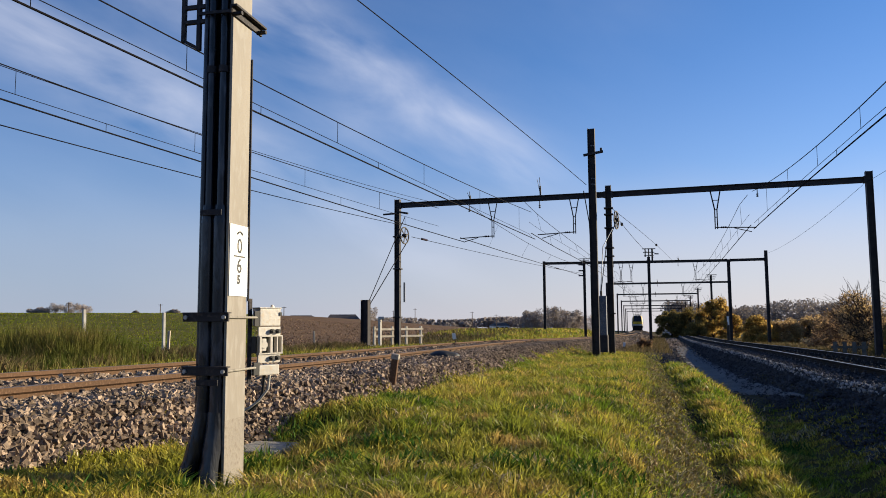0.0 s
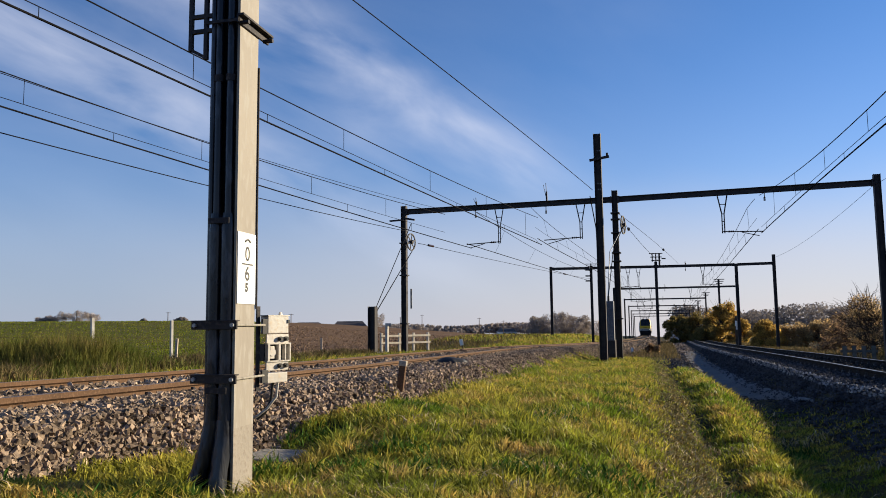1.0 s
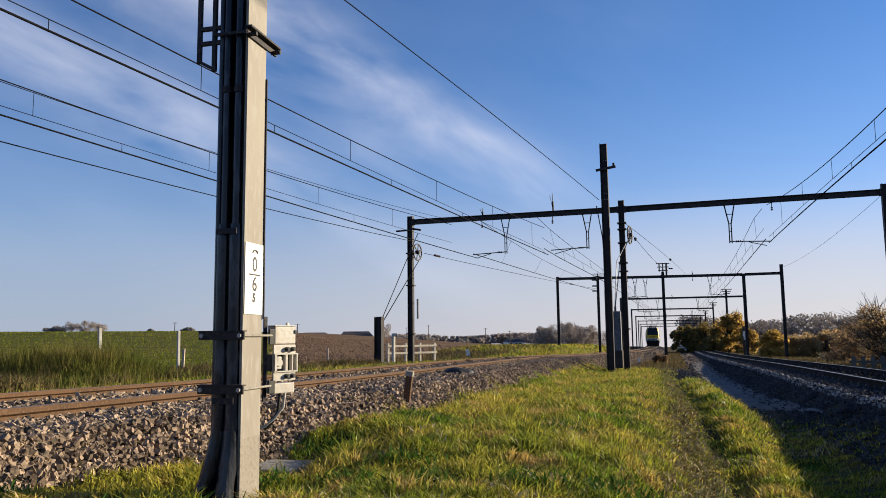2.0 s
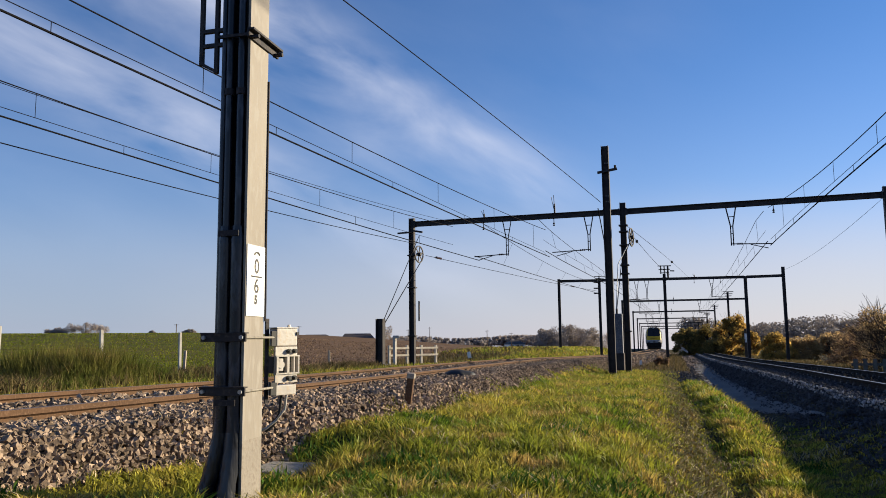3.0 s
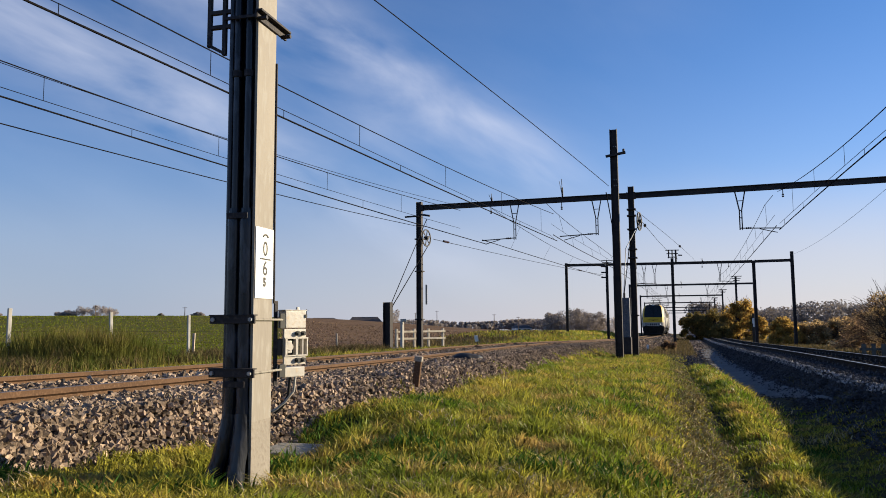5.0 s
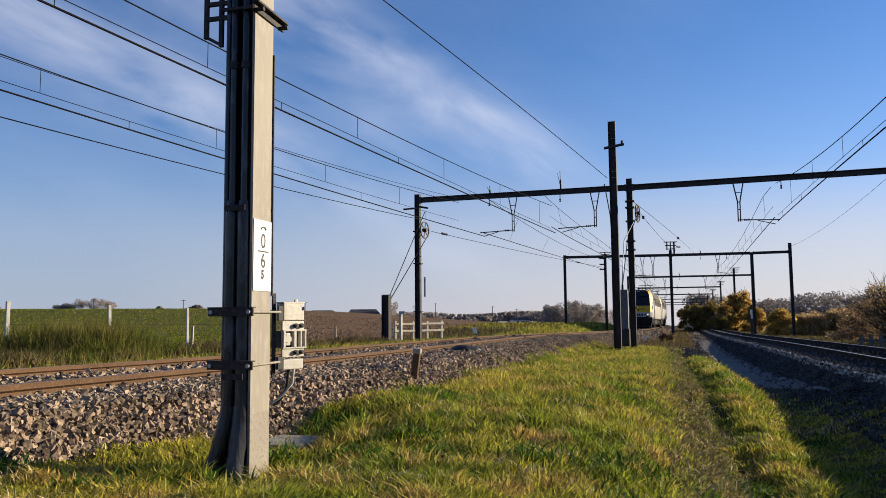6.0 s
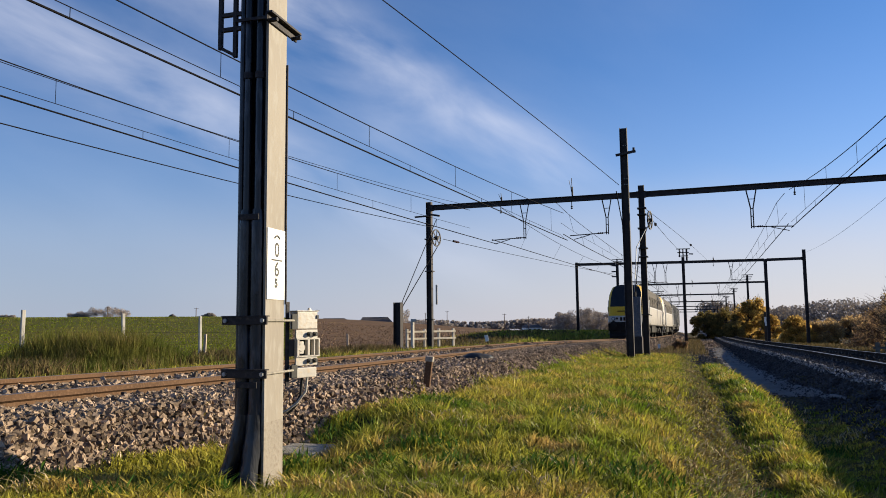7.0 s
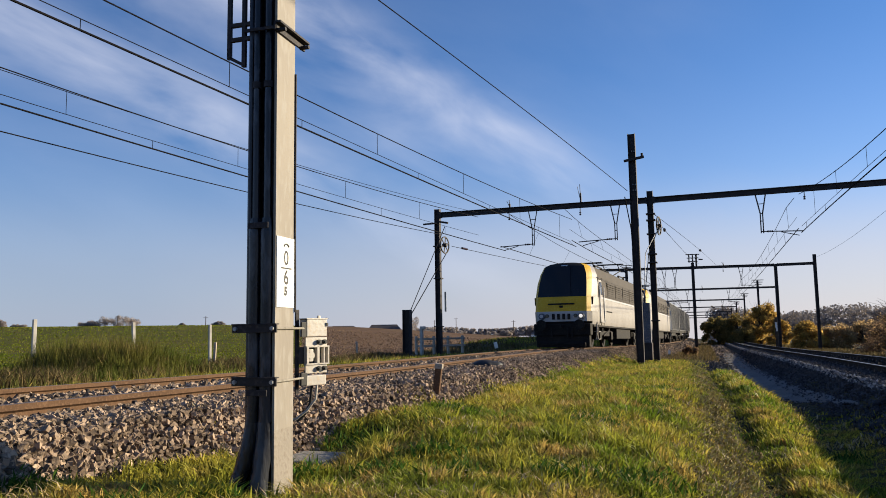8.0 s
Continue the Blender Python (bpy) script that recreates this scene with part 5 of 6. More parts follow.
def blades(name, pos, height, width, material, label, category="grass", lean=0.5, kind="stuff", lean_dir=None, parent=None):
    """Grass blades of two joints, bent over at random."""
    n = len(pos)
    a = rng.uniform(0, 2 * math.pi, n)
    side = np.stack([np.cos(a), np.sin(a), np.zeros(n)], 1) * (np.asarray(width) / 2)[:, None]
    d = rng.uniform(0, 2 * math.pi, n) if lean_dir is None else lean_dir
    bend = (rng.uniform(0.1, 1.0, n) * lean * height)[:, None] * np.stack([np.cos(d), np.sin(d), np.zeros(n)], 1)
    up = np.stack([np.zeros(n), np.zeros(n), height], 1)
    base = pos - np.array([0, 0, 0.02])
    mid = pos + up * 0.58 + bend * 0.38
    tip = pos + up * rng.uniform(0.8, 1.0, n)[:, None] + bend
    v = np.stack([base - side, base + side, mid + side * 0.8, mid - side * 0.8, tip], 1)
    k = 5 * np.arange(n)[:, None]
    tri = np.concatenate([k + [[0, 1, 2]], k + [[0, 2, 3]], k + [[3, 2, 4]]])
    return tagged(raw(name, v.reshape(-1, 3), tri, material, parent), label, category, kind=kind)


def surface_z(x, y):
    """The ground, or the stone bed where that lies higher."""
    return np.maximum(ground_z(x, y), left_z(y) + bed_z(0.9 + ((x - left_x(y)) * 0.965 - 0.9) / shoulder(y)))


def meadow(n, y0, y1, power):
    u = rng.random(n)
    ys = (y0 ** (1 - power) + u * (y1 ** (1 - power) - y0 ** (1 - power))) ** (1 / (1 - power))
    lo = np.maximum(left_x(ys) + 0.9 + 1.42 * shoulder(ys) - 0.12 * smooth01((ys - 4.5) / 1.5) * smooth01((20 - ys) / 8) + 0.12 * np.sin(ys * 2.1) + rng.normal(0, 0.10, n), -0.64 * ys - 0.3)
    hi = np.minimum(right_x(ys) - 3.2 + 0.95 * smooth01((14.5 - ys) / 3) - 1.5 * smooth01((ys - 15) / 14) + rng.normal(0, 0.15, n), 0.66 * ys + 0.3)
    xs = lo + (hi - lo) * rng.random(n)
    return xs, ys


def path_x(y):
    return 1.86 + 0.258 * (y - 5.9)


# tufts: blades gathered in clumps of differing height, trodden low along the path
NT, per = 10500, 20
xs_, ys_ = meadow(NT, 2.2, 38, 1.3)
lump = np.array([0.8 * noise.noise((x * 1.1, y * 0.8, 3.0)) + 0.9 * noise.noise((x * 3.2, y * 2.2, 8.0)) for x, y in zip(xs_, ys_)])
cl_h = 0.03 + 0.04 * rng.random(NT) ** 1.6 + 0.068 * smooth01(lump * 1.9 + 0.15) * smooth01((ys_ - 1.5) / 2.5)
trod = np.clip(np.exp(-((xs_ - path_x(ys_)) / 0.36) ** 2) + 0.7 * np.exp(-((xs_ - path_x(ys_) - 0.32) / 0.2) ** 2), 0, 1)
# also shorter in the ditch, to darken it as shade
cl_h *= (1 - 0.65 * smooth01((xs_ - right_x(ys_) + 3.5) / 0.5)) * (1 - 0.8 * trod) * (0.3 + 0.7 * smooth01((xs_ - left_x(ys_) - 0.8 - 1.4 * shoulder(ys_)) / 0.8))
ci = np.repeat(np.arange(NT)[rng.random(NT) > 0.3 * trod], per)
NB = len(ci)
off = rng.normal(0, 1, (NB, 2)) * ((0.035 + 0.25 * cl_h) * (0.7 + ys_ / 16))[ci][:, None]
cx_, cy_ = xs_[ci] + off[:, 0], ys_[ci] + off[:, 1]
hh_ = cl_h[ci] * rng.uniform(0.55, 1.25, NB) * (1 + ys_[ci] / 60)
hh_ *= 1 - 0.85 * np.exp(-((cx_ + 1.2) / 0.3) ** 4 - ((cy_ - 5.15) / 0.5) ** 4)
pos_ = np.stack([cx_, cy_, surface_z(cx_, cy_)], 1)
blades("grass", pos_, hh_, rng.uniform(0.005, 0.012, len(hh_)) * (0.75 + ys_[ci] / 9), M_BLADE, "thick sunlit green grass between the tracks", lean=1.35, lean_dir=np.arctan2(off[:, 1], off[:, 0]) + rng.normal(0, 0.6, len(hh_)))
xs_, ys_ = meadow(52000, 2.2, 38, 1.45)
# sparser in the ditch, so the dark soil stands for shade there
keep = ((xs_ < right_x(ys_) - 3.4) | (rng.random(len(xs_)) < 0.25)) & (np.hypot((xs_ + 1.2) / 0.28, (ys_ - 5.15) / 0.45) > 1)
xs_, ys_ = xs_[keep], ys_[keep]
tr_ = np.exp(-((xs_ - path_x(ys_)) / 0.33) ** 2)
pos_ = np.stack([xs_, ys_, surface_z(xs_, ys_)], 1)
blades("grass", pos_, rng.uniform(0.02, 0.06, len(xs_)) * (1 - 0.65 * tr_) * (1 + ys_ / 50), rng.uniform(0.005, 0.011, len(xs_)) * (0.8 + ys_ / 8), M_BLADE, "short green grass between the tracks", lean=1.3)
xs_, ys_ = meadow(17000, 2.4, 44, 1.4)
pos_ = np.stack([xs_, ys_, surface_z(xs_, ys_)], 1)
blades("dry_grass", pos_, rng.uniform(0.03, 0.12, len(xs_)) * (1 + ys_ / 60), rng.uniform(0.002, 0.005, len(xs_)) * (0.8 + ys_ / 7), M_DRY, "dry straw-coloured blades among the green grass", lean=1.9)
n_ = 16000
ys_ = rng.uniform(-8, 2.3, n_)
xs_ = rng.uniform(left_x(ys_) + 2.0, right_x(ys_) - 3.2)
blades("grass", np.stack([xs_, ys_, surface_z(xs_, ys_)], 1), rng.uniform(0.03, 0.09, n_), rng.uniform(0.012, 0.022, n_), M_BLADE, "green grass round the viewer", lean=1.0)
# trampled straw on the path
n_ = 20000
ys_ = 2.6 * (30 / 2.6) ** rng.random(n_)
xs_ = path_x(ys_) + rng.normal(-0.04, 0.24, n_)
blades("trodden_straw", np.stack([xs_, ys_, surface_z(xs_, ys_)], 1), rng.uniform(0.015, 0.045, n_), rng.uniform(0.005, 0.011, n_) * (0.8 + ys_ / 7), mat("straw", (0.36, 0.28, 0.11), (0.22, 0.17, 0.06), 0.8, scale=2, island=0.5), "trampled yellow straw along the foot path", lean=3.5)
# flattened wisps of dead grass here and there
wx_, wy_ = meadow(70, 2.8, 16, 1.3)
wi = np.repeat(np.arange(70), 45)
sp_ = rng.normal(0, 0.07, (len(wi), 2)) * (0.7 + wy_[wi] / 10)[:, None]
px_, py_ = wx_[wi] + sp_[:, 0] * 1.6, wy_[wi] + sp_[:, 1]
blades("dead_grass", np.stack([px_, py_, surface_z(px_, py_) + 0.035], 1), rng.uniform(0.02, 0.05, len(wi)), rng.uniform(0.003, 0.007, len(wi)) * (0.8 + wy_[wi] / 8), mat("bleached_straw", (0.50, 0.40, 0.24), (0.36, 0.26, 0.13), 0.8, scale=3, island=0.4), "flattened wisps of bleached dead grass", lean=4.0)
# broad-leaved weeds, dark in clumps
wx_, wy_ = meadow(46, 3.2, 22, 1.2)
wi = np.repeat(np.arange(46), 90)
sp_ = rng.normal(0, 0.10, (len(wi), 2)) * (0.6 + wy_[wi] / 12)[:, None]
px_, py_ = wx_[wi] + sp_[:, 0], wy_[wi] + sp_[:, 1]
blades("weed_clumps", np.stack([px_, py_, ground_z(px_, py_)], 1), rng.uniform(0.05, 0.12, len(wi)), rng.uniform(0.009, 0.02, len(wi)), mat("weed_leaves", (0.035, 0.085, 0.012), (0.07, 0.14, 0.02), 0.85, scale=3, island=0.4, thin=0.3), "dark green broad-leaved weeds in the grass", "weeds", lean=1.2)

# beyond the near line: short verge, tall rank grass, brambles
n_ = 20000
ys_ = 6 * (75 / 6) ** rng.random(n_)
off = rng.uniform(2.7, 6.0, n_)
xs_ = left_x(ys_) - off
blades("verge_grass", np.stack([xs_, ys_, ground_z(xs_, ys_)], 1), rng.uniform(0.05, 0.18, n_) * (1 + ys_ / 40), rng.uniform(0.008, 0.016, n_) * (0.6 + ys_ / 12), M_BLADE, "green verge grass beyond the rails", lean=0.9)
M_RANK = mat("rank_grass", (0.08, 0.105, 0.018), (0.15, 0.14, 0.032), 0.8, scale=0.5, fine=3, island=0.5, c=(0.20, 0.15, 0.055), thin=0.35)
M_BRAMBLE = mat("withered_weeds", (0.075, 0.065, 0.026), (0.14, 0.105, 0.05), 0.85, scale=0.9, fine=5, island=0.5, c=(0.19, 0.13, 0.06), thin=0.3)
n_ = 13000
ys_ = rng.uniform(15.2, 19.4, n_)
off = rng.uniform(6.4, 9.2, n_)
xs_ = left_x(ys_) - off
hh_ = (0.35 + 0.78 * smooth01((ys_ - 15.2) / 1.6) * smooth01((19.4 - ys_) / 2.0) * smooth01((off - 6.2) / 1.0)) * rng.uniform(0.55, 1.05, n_)
blades("tall_grass", np.stack([xs_, ys_, ground_z(xs_, ys_)], 1), hh_, rng.uniform(0.008, 0.016, n_) * (0.5 + ys_ / 18), M_RANK, "tall rank green grass along the field fence", lean=0.35)
n_ = 18000
ys_ = np.where(rng.random(n_) < 0.45, rng.uniform(8.5, 16.2, n_), rng.uniform(17.6, 34, n_))
xs_ = left_x(ys_) - rng.uniform(6.0, 9.0, n_)
lump = np.array([noise.noise((x * 0.8, y * 0.5, 9.0)) for x, y in zip(xs_, ys_)])
blades("withered_weeds", np.stack([xs_, ys_, ground_z(xs_, ys_)], 1), (0.16 + 0.34 * smooth01(0.5 + lump * 1.6)) * rng.uniform(0.5, 1.1, n_), rng.uniform(0.012, 0.03, n_) * (0.5 + ys_ / 20), M_BRAMBLE, "withered brown weeds and brambles along the field fence", "weeds", lean=0.9)
n_ = 6000
ys_ = 10 * (70 / 10) ** rng.random(n_)
xs_ = left_x(ys_) - rng.uniform(5.2, 8.8, n_)
blades("dry_stalks", np.stack([xs_, ys_, ground_z(xs_, ys_)], 1), rng.uniform(0.15, 0.5, n_) * (0.5 + 0.5 * smooth01((40 - ys_) / 20)), rng.uniform(0.006, 0.012, n_) * (0.5 + ys_ / 18), M_DRY, "dry brown stalks along the field fence", lean=0.5)
# green crop in rows
n_ = 26000
r_ = 22 * (200 / 22) ** rng.random(n_)
b_ = np.radians(rng.uniform(-38, -13.6, n_))
xs_, ys_ = r_ * np.sin(b_), r_ * np.cos(b_)
keep = (left_x(ys_) - xs_) * 0.96 > 9.6
xs_, ys_, r_ = xs_[keep], ys_[keep], r_[keep]
blades("crop_plants", np.stack([xs_, ys_, ground_z(xs_, ys_)], 1), rng.uniform(0.04, 0.11, len(xs_)) * (0.7 + r_ / 120), rng.uniform(0.03, 0.08, len(xs_)) * (0.5 + r_ / 80), mat("crop_leaves", (0.12, 0.16, 0.012), (0.19, 0.185, 0.03), 0.9, scale=0.2, island=0.6, thin=0.5), "green leafy crop across the field", "crop", lean=1.0)
# sunny grass bank beside the line farther on
for n_, y0_, y1_, tint_, name_, lab_ in ((9000, 54, 130, M_BLADE, "bank_grass", "bright green grass on the low bank beside the line"), (7000, 38, 72, M_BRAMBLE, "bank_weeds", "withered brown growth on the low bank beside the line")):
    ys_ = y0_ * (y1_ / y0_) ** rng.random(n_)
    xs_ = left_x(ys_) - rng.uniform(3.0, 12.0, n_)
    blades(name_, np.stack([xs_, ys_, ground_z(xs_, ys_)], 1), rng.uniform(0.10, 0.30, n_), rng.uniform(0.03, 0.07, n_) * (ys_ / 50), tint_, lab_, lean=1.0)
n_ = 4000
ys_ = 40 * (120 / 40) ** rng.random(n_)
xs_ = left_x(ys_) + 2.6 + rng.random(n_) * np.maximum(0.5, right_x(ys_) - left_x(ys_) - 6.5)
blades("dry_weeds", np.stack([xs_, ys_, ground_z(xs_, ys_)], 1), rng.uniform(0.1, 0.4, n_), rng.uniform(0.02, 0.05, n_) * (ys_ / 50), M_BRAMBLE, "dry brown weeds between the two lines", lean=0.9)
# right side: rough grass under the bushes
n_ = 14000
ys_ = 12 * (120 / 12) ** rng.random(n_)
xs_ = right_x(ys_) + rng.uniform(2.6, 8.5, n_)
blades("rough_grass", np.stack([xs_, ys_, ground_z(xs_, ys_)], 1), rng.uniform(0.12, 0.5, n_), rng.uniform(0.010, 0.02, n_) * (0.6 + ys_ / 16), M_BRAMBLE, "rough dry grass below the bushes", lean=0.8)


def foliage(centres, radii, n, size, flat=1.0):
    """Leaf quads thick near the skin of each clump; arrays of vertices and faces."""
    k = len(centres)
    i = rng.integers(0, k, n)
    d = rng.normal(size=(n, 3))
    d /= np.linalg.norm(d, axis=1)[:, None]
    p = np.asarray(centres)[i] + d * (np.asarray(radii)[i] * rng.random(n) ** 0.45)[:, None] * np.array([1, 1, flat])
    q = np.array([[-1, -0.6, 0], [1, -0.6, 0], [1, 0.6, 0.2], [-1, 0.6, -0.2]])
    v = np.einsum("nij,kj->nki", rotations(n), q) * (size * rng.uniform(0.5, 1.2, n))[:, None, None] + p[:, None, :]
    return v.reshape(-1, 3), np.arange(4 * n).reshape(n, 4)


def tree(name, x, y, h, w, leaf, label, category="tree", leaves=5000, size=0.10, clumps=26, bare=0.0, low=0.0):
    """Trunk, limbs and twigs, and a crown of leaf clumps at the limbs' ends."""
    z = float(ground_z(x, y)) - 0.05
    t = empty(name, pose(x, y, z), label, category)
    ends = []
    v, f = [], []

    def limb(a, b, r0, r1):
        d = (b - a).normalized()
        s = d.orthogonal().normalized()
        u = d.cross(s)
        k = len(v)
        for p, r in ((a, r0), ((a + b) / 2 + s * (b - a).length * rng.uniform(-0.08, 0.08), (r0 + r1) / 2), (b, r1)):
            for j in range(5):
                an = 2 * math.pi * j / 5
                v.append(p + s * (r * math.cos(an)) + u * (r * math.sin(an)))
        for lv in (0, 5):
            for j in range(5):
                f.append((k + lv + j, k + lv + (j + 1) % 5, k + lv + 5 + (j + 1) % 5, k + lv + 5 + j))

    top = Vector((rng.normal(0, 0.05 * w), rng.normal(0, 0.05 * w), h * 0.72))
    limb(Vector((0, 0, 0)), top, 0.03 * h, 0.012 * h)
    for c in range(clumps):
        q = rng.uniform(0.10, 0.97)
        a = top * (q * 0.85)
        an = rng.uniform(0, 2 * math.pi)
        rad = w / 2 * rng.uniform(0.45, 1.0) * math.sin(math.pi * min(0.97, 0.26 + 0.68 * q)) ** 0.6
        b = Vector((math.cos(an) * rad, math.sin(an) * rad, h * (0.97 * q - 0.04) * rng.uniform(0.85, 1.06)))
        limb(a, b, 0.010 * h, 0.003 * h)
        ends.append(b)
        if bare:
            for _ in range(int(bare)):
                e = b + Vector((rng.normal(0, 0.15 * w), rng.normal(0, 0.15 * w), abs(rng.normal(0.12 * h, 0.08 * h))))
                limb(a + (b - a) * rng.uniform(0.4, 1), e, 0.004 * h, 0.0012 * h)
    raw("trunk", [tuple(p) for p in v], f, M_BARK, t)
    if leaves:
        rad = np.array([w * rng.uniform(0.10, 0.21) for _ in ends])
        lv, lf = foliage([tuple(e) for e in ends], rad, leaves, size, 0.8)
        raw("crown", lv, lf, leaf, t)
    return t


# trees and bushes along the right-hand line
for x, y, h, w, m_, nm, lab, lv, sz, bare in (
        (33.6, 112, 4.4, 4.6, M_LEAF_D, "tree", "dark olive autumn tree beside the line", 7000, 0.16, 1),
        (36.6, 112, 4.9, 4.8, M_LEAF_D, "tree", "dark olive and brown autumn tree beside the line", 7000, 0.16, 2),
        (39.4, 111, 6.2, 5.2, M_LEAF_Y, "tree", "tall golden autumn tree beside the line", 7000, 0.16, 5),
        (40.6, 107, 4.0, 3.4, M_LEAF_Y, "tree", "golden autumn tree beside the line", 5000, 0.16, 2),
        (36.0, 108, 2.4, 3.6, M_LEAF_D, "bush", "low dull olive bush beside the line", 4000, 0.14, 0),
        (48.0, 140, 5.5, 6.0, M_LEAF_D, "tree", "dull olive tree far along the line", 5000, 0.2, 0),
        (32.6, 79, 2.9, 3.4, M_LEAF_Y, "bush", "golden bush below a portal post", 7000, 0.11, 1),
        (35.8, 80, 3.0, 3.6, M_LEAF_B, "bush", "tawny brown bush beside the line", 7000, 0.11, 2),
        (38.6, 80, 3.1, 3.8, M_LEAF_B, "bush", "tawny autumn bush beside the line", 6000, 0.11, 3),
        (42.0, 81, 3.6, 4.6, M_LEAF_B, "bush", "brown autumn bush beside the line", 6000, 0.12, 4),
        (29.6, 58, 2.6, 3.4, M_LEAF_R, "bush", "dark reddish half-bare bush behind the line", 5000, 0.09, 5),
        (25.6, 47, 3.9, 4.0, M_LEAF_R, "bush", "dark reddish half-bare bush beside the line", 4500, 0.07, 11),
        (22.7, 41, 3.8, 3.0, M_LEAF_B, "bush", "brown and dark half-bare bush beside the line", 3800, 0.06, 13),
        (27.2, 43, 4.0, 4.6, M_LEAF_B, "tree", "half-bare brown tree beside the line", 4500, 0.07, 11),
        (25.2, 38, 4.4, 4.0, M_LEAF_R, "tree", "half-bare reddish tree behind a portal post", 4200, 0.06, 12),
        (23.6, 34.5, 3.3, 3.2, M_LEAF_B, "bush", "tawny and brown bush behind a portal post", 6000, 0.06, 7),
        (26.6, 33, 4.8, 4.4, M_LEAF_B, "tree", "half-bare tawny tree behind the portal", 4500, 0.06, 12),
        (21.6, 36, 1.6, 2.4, M_LEAF_D, "bush", "low olive bramble beside the line", 5000, 0.05, 3)):
    tree(nm, x, y, h, w, m_, lab, nm, int(lv * 1.7), sz * 0.58, 40, bare + 1)

# bare little bush where the lines meet
tree("bush", 13.9, 52.5, 0.8, 1.1, M_LEAF_R, "low dry brown bush on the service path", "bush", 2500, 0.05, 18, 3)


def wood(name, x0, x1, y, z0, h0, h1, n, label, leaf=0.9, tint=None):
    """A far belt of trees as one mass of leaf clumps with an uneven top."""
    cs, rs = [], []
    for _ in range(n):
        u = rng.random()
        x = x0 + (x1 - x0) * u
        hh = h0 + (h1 - h0) * (0.5 + 0.5 * math.sin(u * 9 + x0)) * rng.uniform(0.7, 1.0)
        r = hh * rng.uniform(0.16, 0.3)
        for k in range(3):
            cs.append((x + rng.normal(0, r * 0.5), y + rng.normal(0, 6), z0 + max(r * 0.5, (hh - r) * (0.25 + 0.37 * k))))
            rs.append(r)
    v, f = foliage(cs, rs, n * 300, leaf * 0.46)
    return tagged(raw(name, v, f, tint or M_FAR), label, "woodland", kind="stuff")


def crest(x, y):
    """Height at which something far off shows over the crest of the land."""
    r = math.hypot(x, y)
    b = math.atan2(x, y)
    return EYE + (0.0113 - 0.0140 * float(smooth01((b + 0.36) / 0.52))) * r




def far_dome(x, y, w, h, label):
    """A far bare tree: an uneven dome of fine twigs over a short trunk."""
    t = empty("tree", pose(x, y, crest(x, y) - 0.6), label, "tree", "bare trees on the crest")
    bm = bmesh.new()
    rod(bm, (0, 0, -2.5), (0, 0, h * 0.5), 0.05 * h, 0.03 * h, 6)
    part("trunk", bm, M_BARK, t)
    cs = [(rng.uniform(-0.42, 0.42) * w, rng.normal(0, 0.12 * w), 0) for _ in range(26)]
    cs = [(a, b, h * (0.08 + 0.74 * math.sqrt(max(0, 1 - (2 * a / w) ** 2)) * rng.uniform(0.05, 1.0) ** 0.6)) for a, b, _ in cs]
    v, f = foliage(cs, [0.15 * min(w, 2 * h)] * 26, 5200, 0.13, 0.8)
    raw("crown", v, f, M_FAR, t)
    return t


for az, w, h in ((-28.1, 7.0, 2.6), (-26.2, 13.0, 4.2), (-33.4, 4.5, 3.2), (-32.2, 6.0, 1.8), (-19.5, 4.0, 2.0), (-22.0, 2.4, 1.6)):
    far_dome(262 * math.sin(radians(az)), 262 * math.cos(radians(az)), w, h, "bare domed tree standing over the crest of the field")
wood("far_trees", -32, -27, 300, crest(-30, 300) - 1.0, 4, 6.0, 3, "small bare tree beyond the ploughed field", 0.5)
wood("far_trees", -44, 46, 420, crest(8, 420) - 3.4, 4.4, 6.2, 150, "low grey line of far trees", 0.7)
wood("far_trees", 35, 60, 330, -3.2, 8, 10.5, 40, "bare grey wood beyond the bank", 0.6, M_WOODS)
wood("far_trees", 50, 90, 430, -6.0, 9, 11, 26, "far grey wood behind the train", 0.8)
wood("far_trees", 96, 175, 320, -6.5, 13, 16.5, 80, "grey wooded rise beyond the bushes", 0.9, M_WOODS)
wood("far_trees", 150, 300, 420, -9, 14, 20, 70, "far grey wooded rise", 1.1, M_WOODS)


def house(x, y, z, w, d, h, ridge, walls, label):
    hs = empty("house", pose(x, y, z, 0, 0, 12), label, "house")
    bm = bmesh.new()
    box(bm, w, d, h, pose(0, 0, h / 2))
    part("wall", bm, walls, hs)
    bm = bmesh.new()
    vs = [bm.verts.new(p) for p in ((-w / 2 - 0.4, -d / 2 - 0.4, h), (w / 2 + 0.4, -d / 2 - 0.4, h), (w / 2 + 0.4, d / 2 + 0.4, h), (-w / 2 - 0.4, d / 2 + 0.4, h), (-w / 2 + 1.5, 0, h + ridge), (w / 2 - 1.5, 0, h + ridge))]
    for q in ((3, 2, 1, 0), (0, 1, 5, 4), (1, 2, 5), (2, 3, 4, 5), (3, 0, 4)):
        bm.faces.new([vs[i] for i in q])
    part("roof", bm, M_ROOF, hs)
    for k in (-0.28, 0.05, 0.3):
        bm = bmesh.new()
        box(bm, 1.1, 0.1, 1.2, pose(k * w, -d / 2 - 0.03, h * 0.5))
        part("window", bm, M_GLASS, hs)
    return hs


house(-39.5, 300, crest(-39.5, 300) - 4.0, 13, 9, 2.6, 2.6, M_BRICK, "low dark-roofed farmhouse beyond the ploughed field")
house(-56, 300, crest(-56, 300) - 3.3, 11, 8, 2.6, 1.0, M_BRICK, "low brick farm building beyond the crest")
